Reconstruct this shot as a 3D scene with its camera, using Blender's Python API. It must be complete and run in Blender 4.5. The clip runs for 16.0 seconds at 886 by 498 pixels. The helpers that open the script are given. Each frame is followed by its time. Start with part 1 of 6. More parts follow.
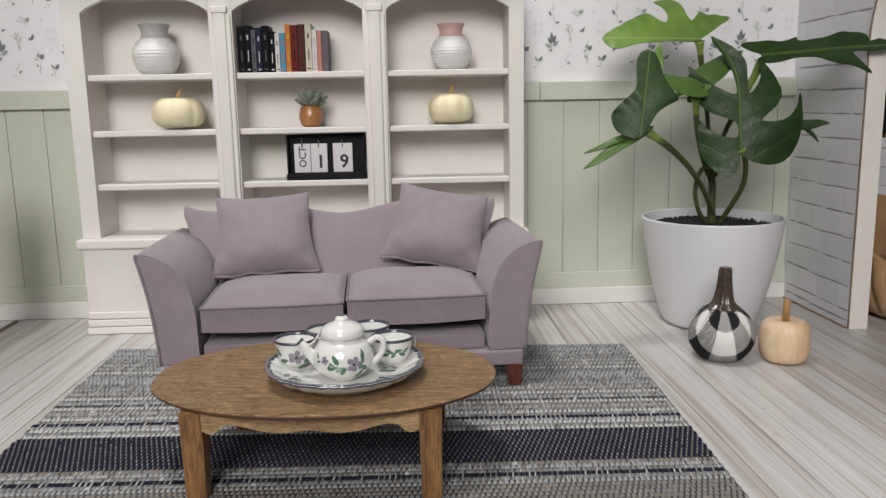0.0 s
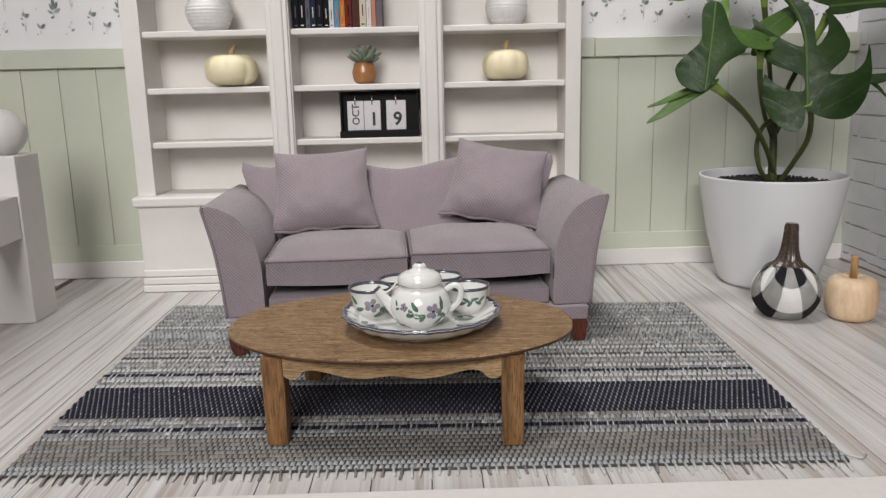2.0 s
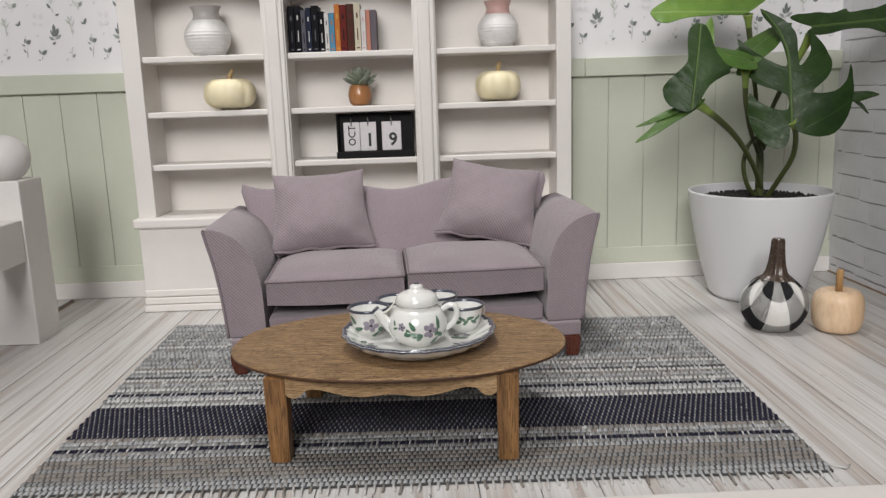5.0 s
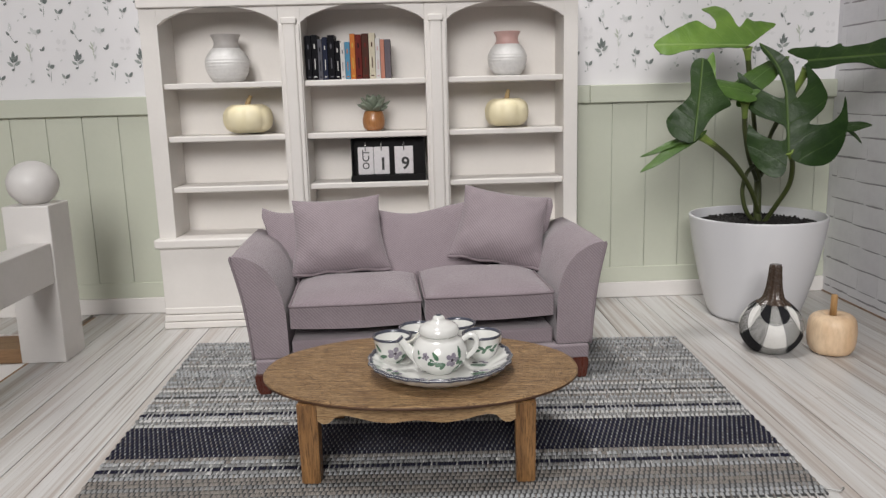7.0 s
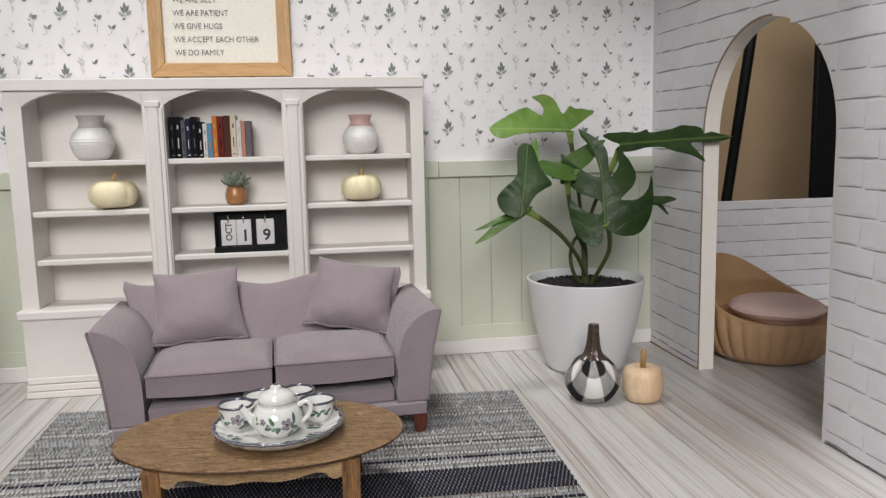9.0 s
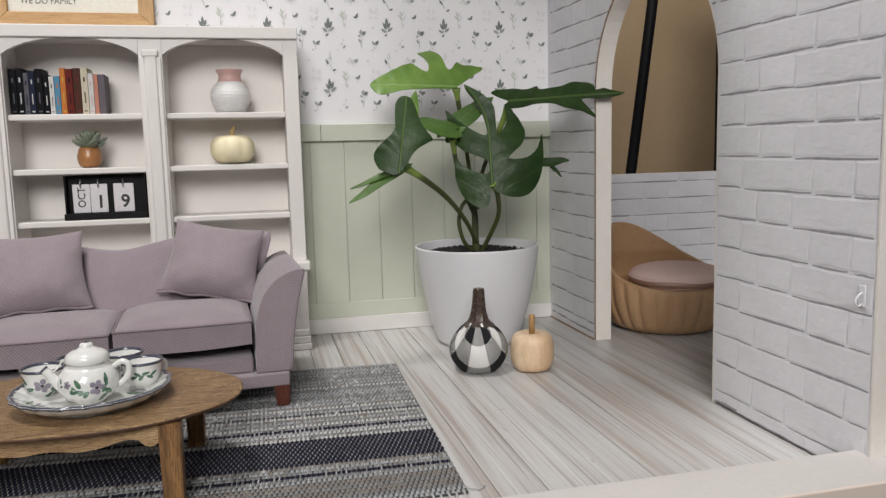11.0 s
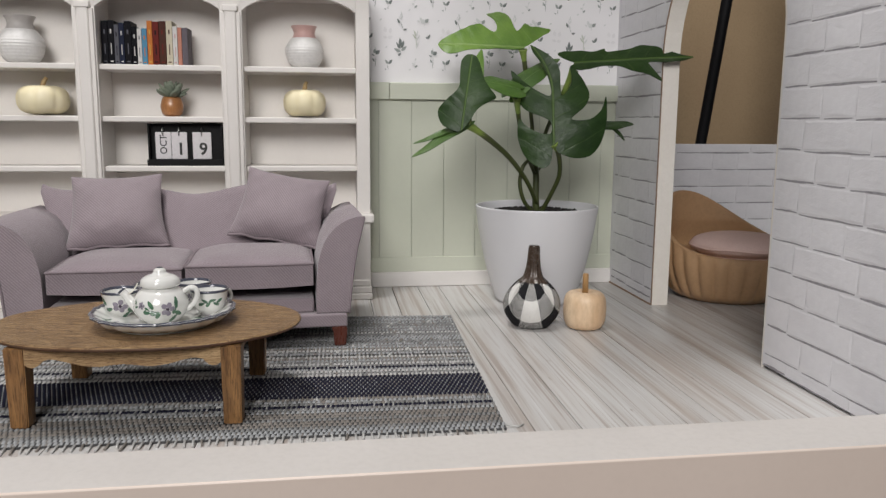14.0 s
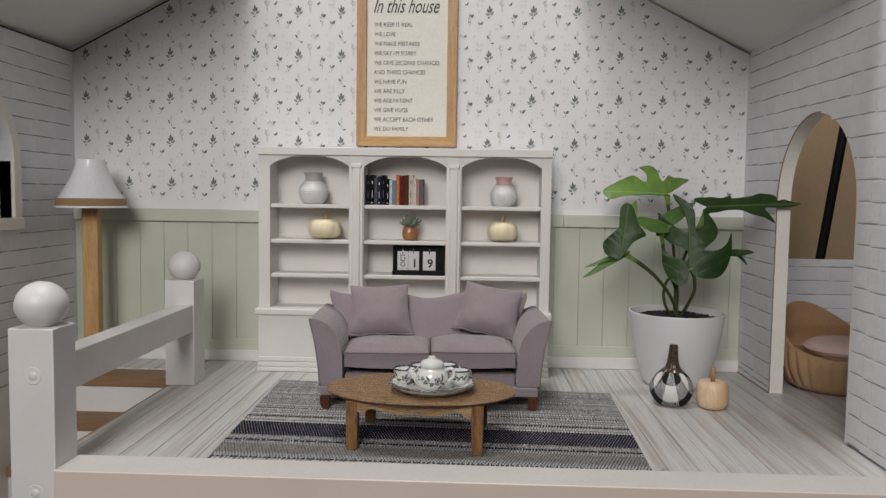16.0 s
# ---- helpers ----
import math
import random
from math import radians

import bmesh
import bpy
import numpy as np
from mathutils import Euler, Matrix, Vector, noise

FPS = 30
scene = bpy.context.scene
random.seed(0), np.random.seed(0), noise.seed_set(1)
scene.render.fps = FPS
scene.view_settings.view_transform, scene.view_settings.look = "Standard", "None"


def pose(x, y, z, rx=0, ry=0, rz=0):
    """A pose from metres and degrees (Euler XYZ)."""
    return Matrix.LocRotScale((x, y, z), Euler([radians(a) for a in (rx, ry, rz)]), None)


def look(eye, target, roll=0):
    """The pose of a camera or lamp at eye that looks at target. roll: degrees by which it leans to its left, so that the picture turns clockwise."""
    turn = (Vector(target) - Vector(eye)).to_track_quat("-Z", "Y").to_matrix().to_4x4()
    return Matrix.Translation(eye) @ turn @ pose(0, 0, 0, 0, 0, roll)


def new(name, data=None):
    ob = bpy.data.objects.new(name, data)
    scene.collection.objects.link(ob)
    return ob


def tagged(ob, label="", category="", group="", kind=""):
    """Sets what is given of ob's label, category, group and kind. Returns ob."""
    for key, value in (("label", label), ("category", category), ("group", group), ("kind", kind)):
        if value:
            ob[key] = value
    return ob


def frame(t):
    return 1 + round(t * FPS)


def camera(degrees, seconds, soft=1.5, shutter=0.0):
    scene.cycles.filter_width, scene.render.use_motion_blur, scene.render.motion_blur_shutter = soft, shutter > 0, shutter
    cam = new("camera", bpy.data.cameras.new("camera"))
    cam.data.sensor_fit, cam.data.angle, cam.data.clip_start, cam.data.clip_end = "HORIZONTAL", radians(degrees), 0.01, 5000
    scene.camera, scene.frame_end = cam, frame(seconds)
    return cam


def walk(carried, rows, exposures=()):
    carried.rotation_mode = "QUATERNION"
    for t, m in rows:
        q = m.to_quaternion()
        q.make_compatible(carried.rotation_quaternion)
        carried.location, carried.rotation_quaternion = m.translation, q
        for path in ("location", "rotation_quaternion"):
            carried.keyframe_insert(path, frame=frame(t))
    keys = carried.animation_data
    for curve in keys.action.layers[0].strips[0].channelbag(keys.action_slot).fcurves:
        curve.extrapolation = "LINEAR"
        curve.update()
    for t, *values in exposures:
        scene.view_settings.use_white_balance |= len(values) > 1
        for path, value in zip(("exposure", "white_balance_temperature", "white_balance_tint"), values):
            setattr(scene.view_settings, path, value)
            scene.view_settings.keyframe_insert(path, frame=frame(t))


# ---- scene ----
cam = camera(59.5, 16.0, soft=1.4)
# The room is laid out at full size; K brings it to its true dolls' house scale.
K = 1.0 / 12.0
PATH = [
    (0, (0.087, -0.005, 1.176), (0.169, 1.962, 0.826), -1.1),
    (0.5, (-0.014, 0.107, 1.071), (0.042, 2.071, 0.696), -1.0),
    (1, (-0.101, 0.087, 1.053), (-0.055, 2.048, 0.662), -0.8),
    (1.5, (-0.093, 0.083, 1.059), (-0.063, 2.041, 0.651), -1.1),
    (2, (-0.101, 0.013, 1.089), (-0.072, 1.97, 0.675), -1.3),
    (2.5, (-0.099, -0.032, 1.104), (-0.073, 1.925, 0.69), -1.5),
    (3, (-0.088, -0.017, 1.096), (-0.059, 1.941, 0.688), -1.7),
    (3.5, (-0.084, -0.047, 1.116), (-0.049, 1.912, 0.717), -1.8),
    (6, (-0.14, -0.07, 1.155), (-0.094, 1.893, 0.773), -1.9),
    (6.5, (-0.169, -0.107, 1.248), (-0.115, 1.854, 0.859), -1.8),
    (7, (-0.198, -0.2, 1.285), (-0.14, 1.762, 0.901), -1.5),
    (7.5, (-0.211, -0.164, 1.296), (-0.147, 1.798, 0.915), -1.3),
    (8, (-0.205, -0.216, 1.326), (-0.094, 1.749, 0.971), -1.0),
    (8.5, (-0.062, -0.36, 1.404), (0.145, 1.605, 1.094), -1.0),
    (8.7, (0.051, -0.453, 1.44), (0.305, 1.509, 1.149), -1.1),
    (9.75, (0.05, -0.74, 1.475), (0.455, 1.2, 1.215), -1.4),
    (10.8, (0.183, -0.586, 1.284), (0.642, 1.344, 1.034), -1.5),
    (11, (0.437, -0.357, 1.144), (0.903, 1.572, 0.896), -1.4),
    (11.5, (0.73, 0.294, 1.028), (1.217, 2.218, 0.776), -1.2),
    (12, (0.721, 0.433, 0.97), (1.221, 2.35, 0.694), -0.8),
    (12.5, (0.711, 0.395, 0.975), (1.219, 2.307, 0.677), -0.5),
    (13, (0.706, 0.239, 0.997), (1.204, 2.151, 0.687), -0.3),
    (13.5, (0.636, 0.027, 1.063), (1.062, 1.955, 0.75), 0.1),
    (14, (0.492, -0.492, 1.05), (0.771, 1.464, 0.741), 0.4),
    (14.5, (0.412, -1.279, 1.188), (0.554, 0.696, 0.907), 0.8),
    (15, (0.176, -1.558, 1.269), (0.201, 0.426, 1.018), 0.9),
    (15.5, (0.088, -1.77, 1.366), (0.05, 0.22, 1.168), 1.1),
    (16, (0.099, -2.123, 1.485), (0.018, -0.129, 1.347), 0.8),
]
# the camera brightens a little as it draws back, and darkens again at the end
EXPOSURES = [(0, 0.0), (13.2, 0.0), (14.0, -0.05), (14.5, 0.08), (15.0, 0.09), (15.5, -0.16), (16, -0.38)]
walk(cam, [(t, look(Vector(eye) * K, Vector(target) * K, roll)) for t, eye, target, roll in PATH], exposures=EXPOSURES)

# ---------- light ----------
world = bpy.data.worlds.new("room_light")
scene.world = world
world.use_nodes = True
wn, wl = world.node_tree.nodes, world.node_tree.links
bg = wn["Background"]
bg.inputs["Strength"].default_value = 0.08
w_geo = wn.new("ShaderNodeTexCoord")
w_sep = wn.new("ShaderNodeSeparateXYZ")
w_map = wn.new("ShaderNodeMapRange")
w_map.inputs["From Min"].default_value, w_map.inputs["From Max"].default_value = -0.6, 0.6
w_mix = wn.new("ShaderNodeMix")
w_mix.data_type = "RGBA"
w_mix.inputs[6].default_value = (0.55, 0.43, 0.36, 1)
w_mix.inputs[7].default_value = (0.95, 0.95, 1.0, 1)
wl.new(w_geo.outputs["Generated"], w_sep.inputs[0])
wl.new(w_sep.outputs["Z"], w_map.inputs["Value"])
wl.new(w_map.outputs["Result"], w_mix.inputs[0])
wl.new(w_mix.outputs[2], bg.inputs["Color"])


def area_lamp(name, eye, target, size, power, colour):
    data = bpy.data.lights.new(name, "AREA")
    data.shape, data.size = "DISK", size * K
    data.energy, data.color = power * K * K, colour
    ob = new(name, data)
    ob.matrix_world = look(Vector(eye) * K, Vector(target) * K)
    return ob


area_lamp("ceiling_lamp", (-1.7, 2.2, 12.0), (-0.1, 2.9, 0.3), 2.4, 735, (1.0, 0.97, 0.96))
area_lamp("ceiling_lamp", (-2.0, -9.0, 7.2), (-0.2, 4.0, 1.6), 6.0, 1370, (1.0, 0.975, 0.965))

# ---------- helpers ----------
def ramp_mix(nt, fac, c1, c2):
    m = nt.nodes.new("ShaderNodeMix")
    m.data_type = "RGBA"
    nt.links.new(fac, m.inputs[0])
    for sock, c in ((m.inputs[6], c1), (m.inputs[7], c2)):
        if isinstance(c, tuple):
            sock.default_value = (*c[:3], 1)
        else:
            nt.links.new(c, sock)
    return m.outputs[2]


def coords(nt, stretch=(1, 1, 1), kind="Object"):
    tc = nt.nodes.new("ShaderNodeTexCoord")
    mp = nt.nodes.new("ShaderNodeMapping")
    s = 1.0 / K if kind == "Object" else 1.0
    mp.inputs["Scale"].default_value = [v * s for v in stretch]
    nt.links.new(tc.outputs[kind], mp.inputs["Vector"])
    return mp.outputs["Vector"]


def noise_tex(nt, vec, scale, detail=4.0, rough=0.6):
    n = nt.nodes.new("ShaderNodeTexNoise")
    n.inputs["Scale"].default_value, n.inputs["Detail"].default_value, n.inputs["Roughness"].default_value = scale, detail, rough
    nt.links.new(vec, n.inputs["Vector"])
    return n.outputs["Fac"]


def remap(nt, val, a, b, c=0.0, d=1.0):
    r = nt.nodes.new("ShaderNodeMapRange")
    for k, v in (("From Min", a), ("From Max", b), ("To Min", c), ("To Max", d)):
        r.inputs[k].default_value = v
    nt.links.new(val, r.inputs["Value"])
    return r.outputs["Result"]


def math_node(nt, op, a, b=0.0):
    m = nt.nodes.new("ShaderNodeMath")
    m.operation = op
    for sock, v in ((m.inputs[0], a), (m.inputs[1], b)):
        if isinstance(v, (int, float)):
            sock.default_value = v
        else:
            nt.links.new(v, sock)
    return m.outputs[0]


def bump(nt, bsdf, height, strength, distance):
    b = nt.nodes.new("ShaderNodeBump")
    b.inputs["Strength"].default_value, b.inputs["Distance"].default_value = strength, distance * K
    nt.links.new(height, b.inputs["Height"])
    nt.links.new(b.outputs["Normal"], bsdf.inputs["Normal"])


def surface(name, c1, c2=None, scale=6.0, stretch=(1, 1, 1), rough=0.5, bump_s=0.15, fine=60.0, dirt=0.08, metal=0.0, coat=0.0, vary=0.0, spec=0.5, gloss=0.08):
    """A two-scale noise surface: broad tint between c1 and c2, fine grain in colour, roughness and relief."""
    m = bpy.data.materials.new(name)
    m.use_nodes = True
    nt = m.node_tree
    bsdf = nt.nodes["Principled BSDF"]
    c2 = c2 or tuple(v * 0.86 for v in c1)
    vec = coords(nt, stretch)
    broad = remap(nt, noise_tex(nt, vec, scale, 5.0), 0.3, 0.7)
    grain = noise_tex(nt, vec, fine, 3.0)
    col = ramp_mix(nt, broad, c1, c2)
    dark = tuple(v * (1 - 3 * dirt) for v in c2)
    col = ramp_mix(nt, remap(nt, grain, 0.45, 0.85, 0.0, min(1.0, dirt * 6)), col, dark)
    if vary:
        info = nt.nodes.new("ShaderNodeObjectInfo")
        hsv = nt.nodes.new("ShaderNodeHueSaturation")
        nt.links.new(col, hsv.inputs["Color"])
        nt.links.new(remap(nt, info.outputs["Random"], 0, 1, 1 - vary, 1 + vary), hsv.inputs["Value"])
        col = hsv.outputs["Color"]
    nt.links.new(col, bsdf.inputs["Base Color"])
    nt.links.new(remap(nt, grain, 0.3, 0.7, max(0.02, rough - gloss), rough + gloss), bsdf.inputs["Roughness"])
    bsdf.inputs["Metallic"].default_value = metal
    bsdf.inputs["Coat Weight"].default_value = coat
    bsdf.inputs["Coat Roughness"].default_value = 0.08
    bsdf.inputs["Specular IOR Level"].default_value = spec
    if bump_s:
        bump(nt, bsdf, math_node(nt, "ADD", grain, broad), bump_s, 0.004)
    return m


def wood(name, c1, c2, scale=3.0, axis=0, rough=0.5, vary=0.1, ring=9.0, bump_s=0.25, coat=0.0, along=0.07, fleck=0.6, finer=7.0, hard=0.24, pit=0.62):
    """Long streaks of grain along one axis."""
    m = bpy.data.materials.new(name)
    m.use_nodes = True
    nt = m.node_tree
    bsdf = nt.nodes["Principled BSDF"]
    st = [ring, ring, ring]
    st[axis] = ring * along
    info = nt.nodes.new("ShaderNodeObjectInfo")
    vec = coords(nt, tuple(st))
    off = nt.nodes.new("ShaderNodeVectorMath")
    off.operation = "ADD"
    comb = nt.nodes.new("ShaderNodeCombineXYZ")
    for k in range(3):
        nt.links.new(math_node(nt, "MULTIPLY", info.outputs["Random"], 37.0 + 11 * k), comb.inputs[k])
    nt.links.new(vec, off.inputs[0])
    nt.links.new(comb.outputs[0], off.inputs[1])
    streak = noise_tex(nt, off.outputs[0], scale, 6.0, 0.65)
    fine = noise_tex(nt, off.outputs[0], scale * finer, 3.0, 0.7)
    col = ramp_mix(nt, remap(nt, streak, 0.32, 0.68), c1, c2)
    col = ramp_mix(nt, remap(nt, fine, 0.48, 0.48 + hard, 0, fleck), col, tuple(v * pit for v in c2))
    hsv = nt.nodes.new("ShaderNodeHueSaturation")
    nt.links.new(col, hsv.inputs["Color"])
    nt.links.new(remap(nt, info.outputs["Random"], 0, 1, 1 - vary, 1 + vary), hsv.inputs["Value"])
    nt.links.new(hsv.outputs["Color"], bsdf.inputs["Base Color"])
    nt.links.new(remap(nt, fine, 0.3, 0.7, rough - 0.1, rough + 0.1), bsdf.inputs["Roughness"])
    bsdf.inputs["Coat Weight"].default_value = coat
    bump(nt, bsdf, math_node(nt, "ADD", streak, fine), bump_s, 0.004)
    return m


def fabric(name, c1, c2, lines=230.0, turn=42.0, depth=0.62, rough=0.85, bump_s=0.55):
    """Fine diagonal twill."""
    m = bpy.data.materials.new(name)
    m.use_nodes = True
    nt = m.node_tree
    bsdf = nt.nodes["Principled BSDF"]
    vec = coords(nt)
    dot = nt.nodes.new("ShaderNodeVectorMath")
    dot.operation = "DOT_PRODUCT"
    dot.inputs[1].default_value = (math.cos(radians(turn)) * 0.8, depth, math.sin(radians(turn)) * 0.8)
    nt.links.new(vec, dot.inputs[0])
    comb = nt.nodes.new("ShaderNodeCombineXYZ")
    nt.links.new(dot.outputs["Value"], comb.inputs[0])
    wave = nt.nodes.new("ShaderNodeTexWave")
    wave.inputs["Scale"].default_value, wave.inputs["Distortion"].default_value = lines / 6.28, 0.0
    nt.links.new(comb.outputs[0], wave.inputs["Vector"])
    broad = remap(nt, noise_tex(nt, vec, 5.0, 4.0), 0.3, 0.7)
    fuzz = noise_tex(nt, vec, 140.0, 3.0)
    col = ramp_mix(nt, wave.outputs["Fac"], c2, c1)
    col = ramp_mix(nt, remap(nt, broad, 0, 1, 0, 0.45), col, tuple(v * 1.12 for v in c1))
    col = ramp_mix(nt, remap(nt, fuzz, 0.5, 0.8, 0, 0.5), col, tuple(v * 0.8 for v in c2))
    nt.links.new(col, bsdf.inputs["Base Color"])
    bsdf.inputs["Roughness"].default_value = rough
    bsdf.inputs["Sheen Weight"].default_value = 0.25
    bsdf.inputs["Sheen Roughness"].default_value = 0.5
    bump(nt, bsdf, math_node(nt, "ADD", wave.outputs["Fac"], math_node(nt, "MULTIPLY", fuzz, 0.6)), bump_s, 0.003)
    return m


def box(bm, x0, x1, y0, y1, z0, z1, bevel=0.0, seg=2, mat=0):
    made = bmesh.ops.create_cube(bm, size=1.0, matrix=Matrix.Translation(((x0 + x1) / 2, (y0 + y1) / 2, (z0 + z1) / 2)) @ Matrix.Diagonal((abs(x1 - x0), abs(y1 - y0), abs(z1 - z0), 1)))
    verts = made["verts"]
    faces = list({f for v in verts for f in v.link_faces})
    for f in faces:
        f.material_index = mat
    if bevel:
        edges = list({e for v in verts for e in v.link_edges})
        out = bmesh.ops.bevel(bm, geom=edges, offset=bevel, segments=seg, profile=0.5, affect="EDGES")
        for f in out["faces"]:
            f.material_index = mat
            f.smooth = True
    return verts


def lathe(bm, profile, n=32, cx=0.0, cy=0.0, wob=None, mat=0, cap=True):
    """Turns (radius, height) pairs round z. wob(angle, radius, height) may change the radius."""
    rings = []
    for r, z in profile:
        ring = []
        for k in range(n):
            a = 2 * math.pi * k / n
            rr = wob(a, r, z) if wob else r
            ring.append(bm.verts.new((cx + rr * math.cos(a), cy + rr * math.sin(a), z)))
        rings.append(ring)
    for a, b in zip(rings, rings[1:]):
        for k in range(n):
            f = bm.faces.new((a[k], a[(k + 1) % n], b[(k + 1) % n], b[k]))
            f.smooth, f.material_index = True, mat
    if cap:
        for ring, flip in ((rings[0], True), (rings[-1], False)):
            f = bm.faces.new(ring[::-1] if flip else ring)
            f.material_index = mat
    return rings


def tube(bm, pts, radii, n=10, mat=0):
    pts = [Vector(p) for p in pts]
    if isinstance(radii, (int, float)):
        radii = [radii] * len(pts)
    rings, side = [], None
    for i, p in enumerate(pts):
        d = (pts[min(i + 1, len(pts) - 1)] - pts[max(i - 1, 0)]).normalized()
        side = d.orthogonal().normalized() if side is None else (side - d * side.dot(d)).normalized()
        up = d.cross(side)
        rings.append([bm.verts.new(p + radii[i] * (math.cos(2 * math.pi * k / n) * side + math.sin(2 * math.pi * k / n) * up)) for k in range(n)])
    for a, b in zip(rings, rings[1:]):
        for k in range(n):
            f = bm.faces.new((a[k], a[(k + 1) % n], b[(k + 1) % n], b[k]))
            f.smooth, f.material_index = True, mat
    for ring, flip in ((rings[0], True), (rings[-1], False)):
        f = bm.faces.new(ring[::-1] if flip else ring)
        f.material_index = mat
    return rings


def smooth_line(keys, per=6):
    """Catmull-Rom through the keys."""
    keys = [np.array(k, float) for k in keys]
    out = []
    for i in range(len(keys) - 1):
        p0, p1, p2, p3 = keys[max(i - 1, 0)], keys[i], keys[i + 1], keys[min(i + 2, len(keys) - 1)]
        for s in range(per):
            t = s / per
            out.append(0.5 * (2 * p1 + (p2 - p0) * t + (2 * p0 - 5 * p1 + 4 * p2 - p3) * t * t + (3 * p1 - p0 - 3 * p2 + p3) * t**3))
    return out + [keys[-1]]


def slab(bm, outline, y0, y1, mat=0):
    """An outline in x and z, extruded from y0 to y1."""
    front = [bm.verts.new((x, y0, z)) for x, z in outline]
    back = [bm.verts.new((x, y1, z)) for x, z in outline]
    n = len(outline)
    faces = [bm.faces.new(front), bm.faces.new(back[::-1])]
    faces += [bm.faces.new((front[(k + 1) % n], front[k], back[k], back[(k + 1) % n])) for k in range(n)]
    for f in faces:
        f.material_index = mat
    return faces


def finish(bm, name, mats):
    bmesh.ops.recalc_face_normals(bm, faces=bm.faces)
    bm.transform(Matrix.Scale(K, 4))
    me = bpy.data.meshes.new(name)
    bm.to_mesh(me)
    bm.free()
    for m in mats if isinstance(mats, (list, tuple)) else [mats]:
        me.materials.append(m)
    return me


def part(name, bm, mats, parent=None, label="", at=(0, 0, 0), turn=0.0):
    """Links a bmesh as one mesh object, under a thing or part."""
    ob = new(name, finish(bm, name, mats))
    ob.location, ob.rotation_euler = Vector(at) * K, (0, 0, radians(turn))
    if parent is not None:
        ob.parent = parent
    if label:
        ob["label"] = label
    return ob


def thing(name, at, turn=0.0, label="", category="", group="", kind=""):
    ob = new(name)
    ob.empty_display_size = 0.05 * K
    ob.location, ob.rotation_euler = Vector(at) * K, (0, 0, radians(turn))
    return tagged(ob, label, category, group, kind)


def piece(name, mesh, parent, at, turn=0.0):
    ob = new(name, mesh)
    ob.location, ob.rotation_euler, ob.parent = Vector(at) * K, (0, 0, radians(turn)), parent
    return ob


def bricks_of(*boxes, bevel=0.0, mat=0):
    bm = bmesh.new()
    for b in boxes:
        box(bm, *b, bevel=bevel, mat=mat)
    return bm


def words(text, size, m, parent, at, up=False, face=90.0, spin=0.0, shear=0.0, wide=1.0, name="lettering", align="LEFT", depth=0.0012, bold=0.0):
    """Flat letters standing upright, facing the open front."""
    cu = bpy.data.curves.new(name, "FONT")
    cu.body, cu.size, cu.extrude, cu.shear, cu.align_x, cu.resolution_u, cu.offset = text, size * K, depth * K, shear, align, 3, bold * size * K
    tmp = bpy.data.objects.new(name, cu)
    scene.collection.objects.link(tmp)
    me = bpy.data.meshes.new_from_object(tmp)
    scene.collection.objects.unlink(tmp)
    bpy.data.objects.remove(tmp)
    me.transform(Matrix.Rotation(radians(90), 4, "X") @ Matrix.Rotation(radians(spin), 4, "Z") @ Matrix.Diagonal((wide, 1, 1, 1)))
    me.materials.clear()
    me.materials.append(m)
    ob = new(name, me)
    ob.location, ob.parent = Vector(at) * K, parent
    return ob


def plank_wood(name):
    """Whitewashed boards: pale ground, soft tan bands, thin brown grain lines and a few cracks along y."""
    m = bpy.data.materials.new(name)
    m.use_nodes = True
    nt = m.node_tree
    bsdf = nt.nodes["Principled BSDF"]
    info = nt.nodes.new("ShaderNodeObjectInfo")

    def grain(across, along, scale, detail, shift):
        vec = coords(nt, (across, along, across))
        off = nt.nodes.new("ShaderNodeVectorMath")
        off.operation = "ADD"
        comb = nt.nodes.new("ShaderNodeCombineXYZ")
        for k in range(3):
            nt.links.new(math_node(nt, "MULTIPLY", info.outputs["Random"], shift + 13.0 * k), comb.inputs[k])
        nt.links.new(vec, off.inputs[0])
        nt.links.new(comb.outputs[0], off.inputs[1])
        return noise_tex(nt, off.outputs[0], scale, detail, 0.55)

    band = grain(9.0, 0.28, 1.0, 3.0, 41.0)
    line = grain(34.0, 0.55, 1.0, 3.0, 67.0)
    hair = grain(95.0, 1.5, 1.0, 2.0, 29.0)
    fleck = grain(26.0, 5.0, 1.0, 2.0, 53.0)
    col = ramp_mix(nt, remap(nt, band, 0.50, 0.72), (0.56, 0.55, 0.535), (0.42, 0.365, 0.325))
    col = ramp_mix(nt, remap(nt, line, 0.57, 0.65, 0.0, 0.62), col, (0.31, 0.25, 0.21))
    col = ramp_mix(nt, remap(nt, line, 0.46, 0.36, 0.0, 0.6), col, (0.64, 0.64, 0.63))
    col = ramp_mix(nt, remap(nt, hair, 0.54, 0.66, 0.0, 0.5), col, (0.36, 0.31, 0.275))
    col = ramp_mix(nt, remap(nt, fleck, 0.735, 0.775, 0.0, 0.7), col, (0.25, 0.20, 0.16))
    hsv = nt.nodes.new("ShaderNodeHueSaturation")
    nt.links.new(col, hsv.inputs["Color"])
    nt.links.new(remap(nt, info.outputs["Random"], 0, 1, 0.96, 1.03), hsv.inputs["Value"])
    nt.links.new(hsv.outputs["Color"], bsdf.inputs["Base Color"])
    nt.links.new(remap(nt, hair, 0.3, 0.7, 0.30, 0.42), bsdf.inputs["Roughness"])
    bump(nt, bsdf, math_node(nt, "ADD", line, hair), 0.12, 0.003)
    return m


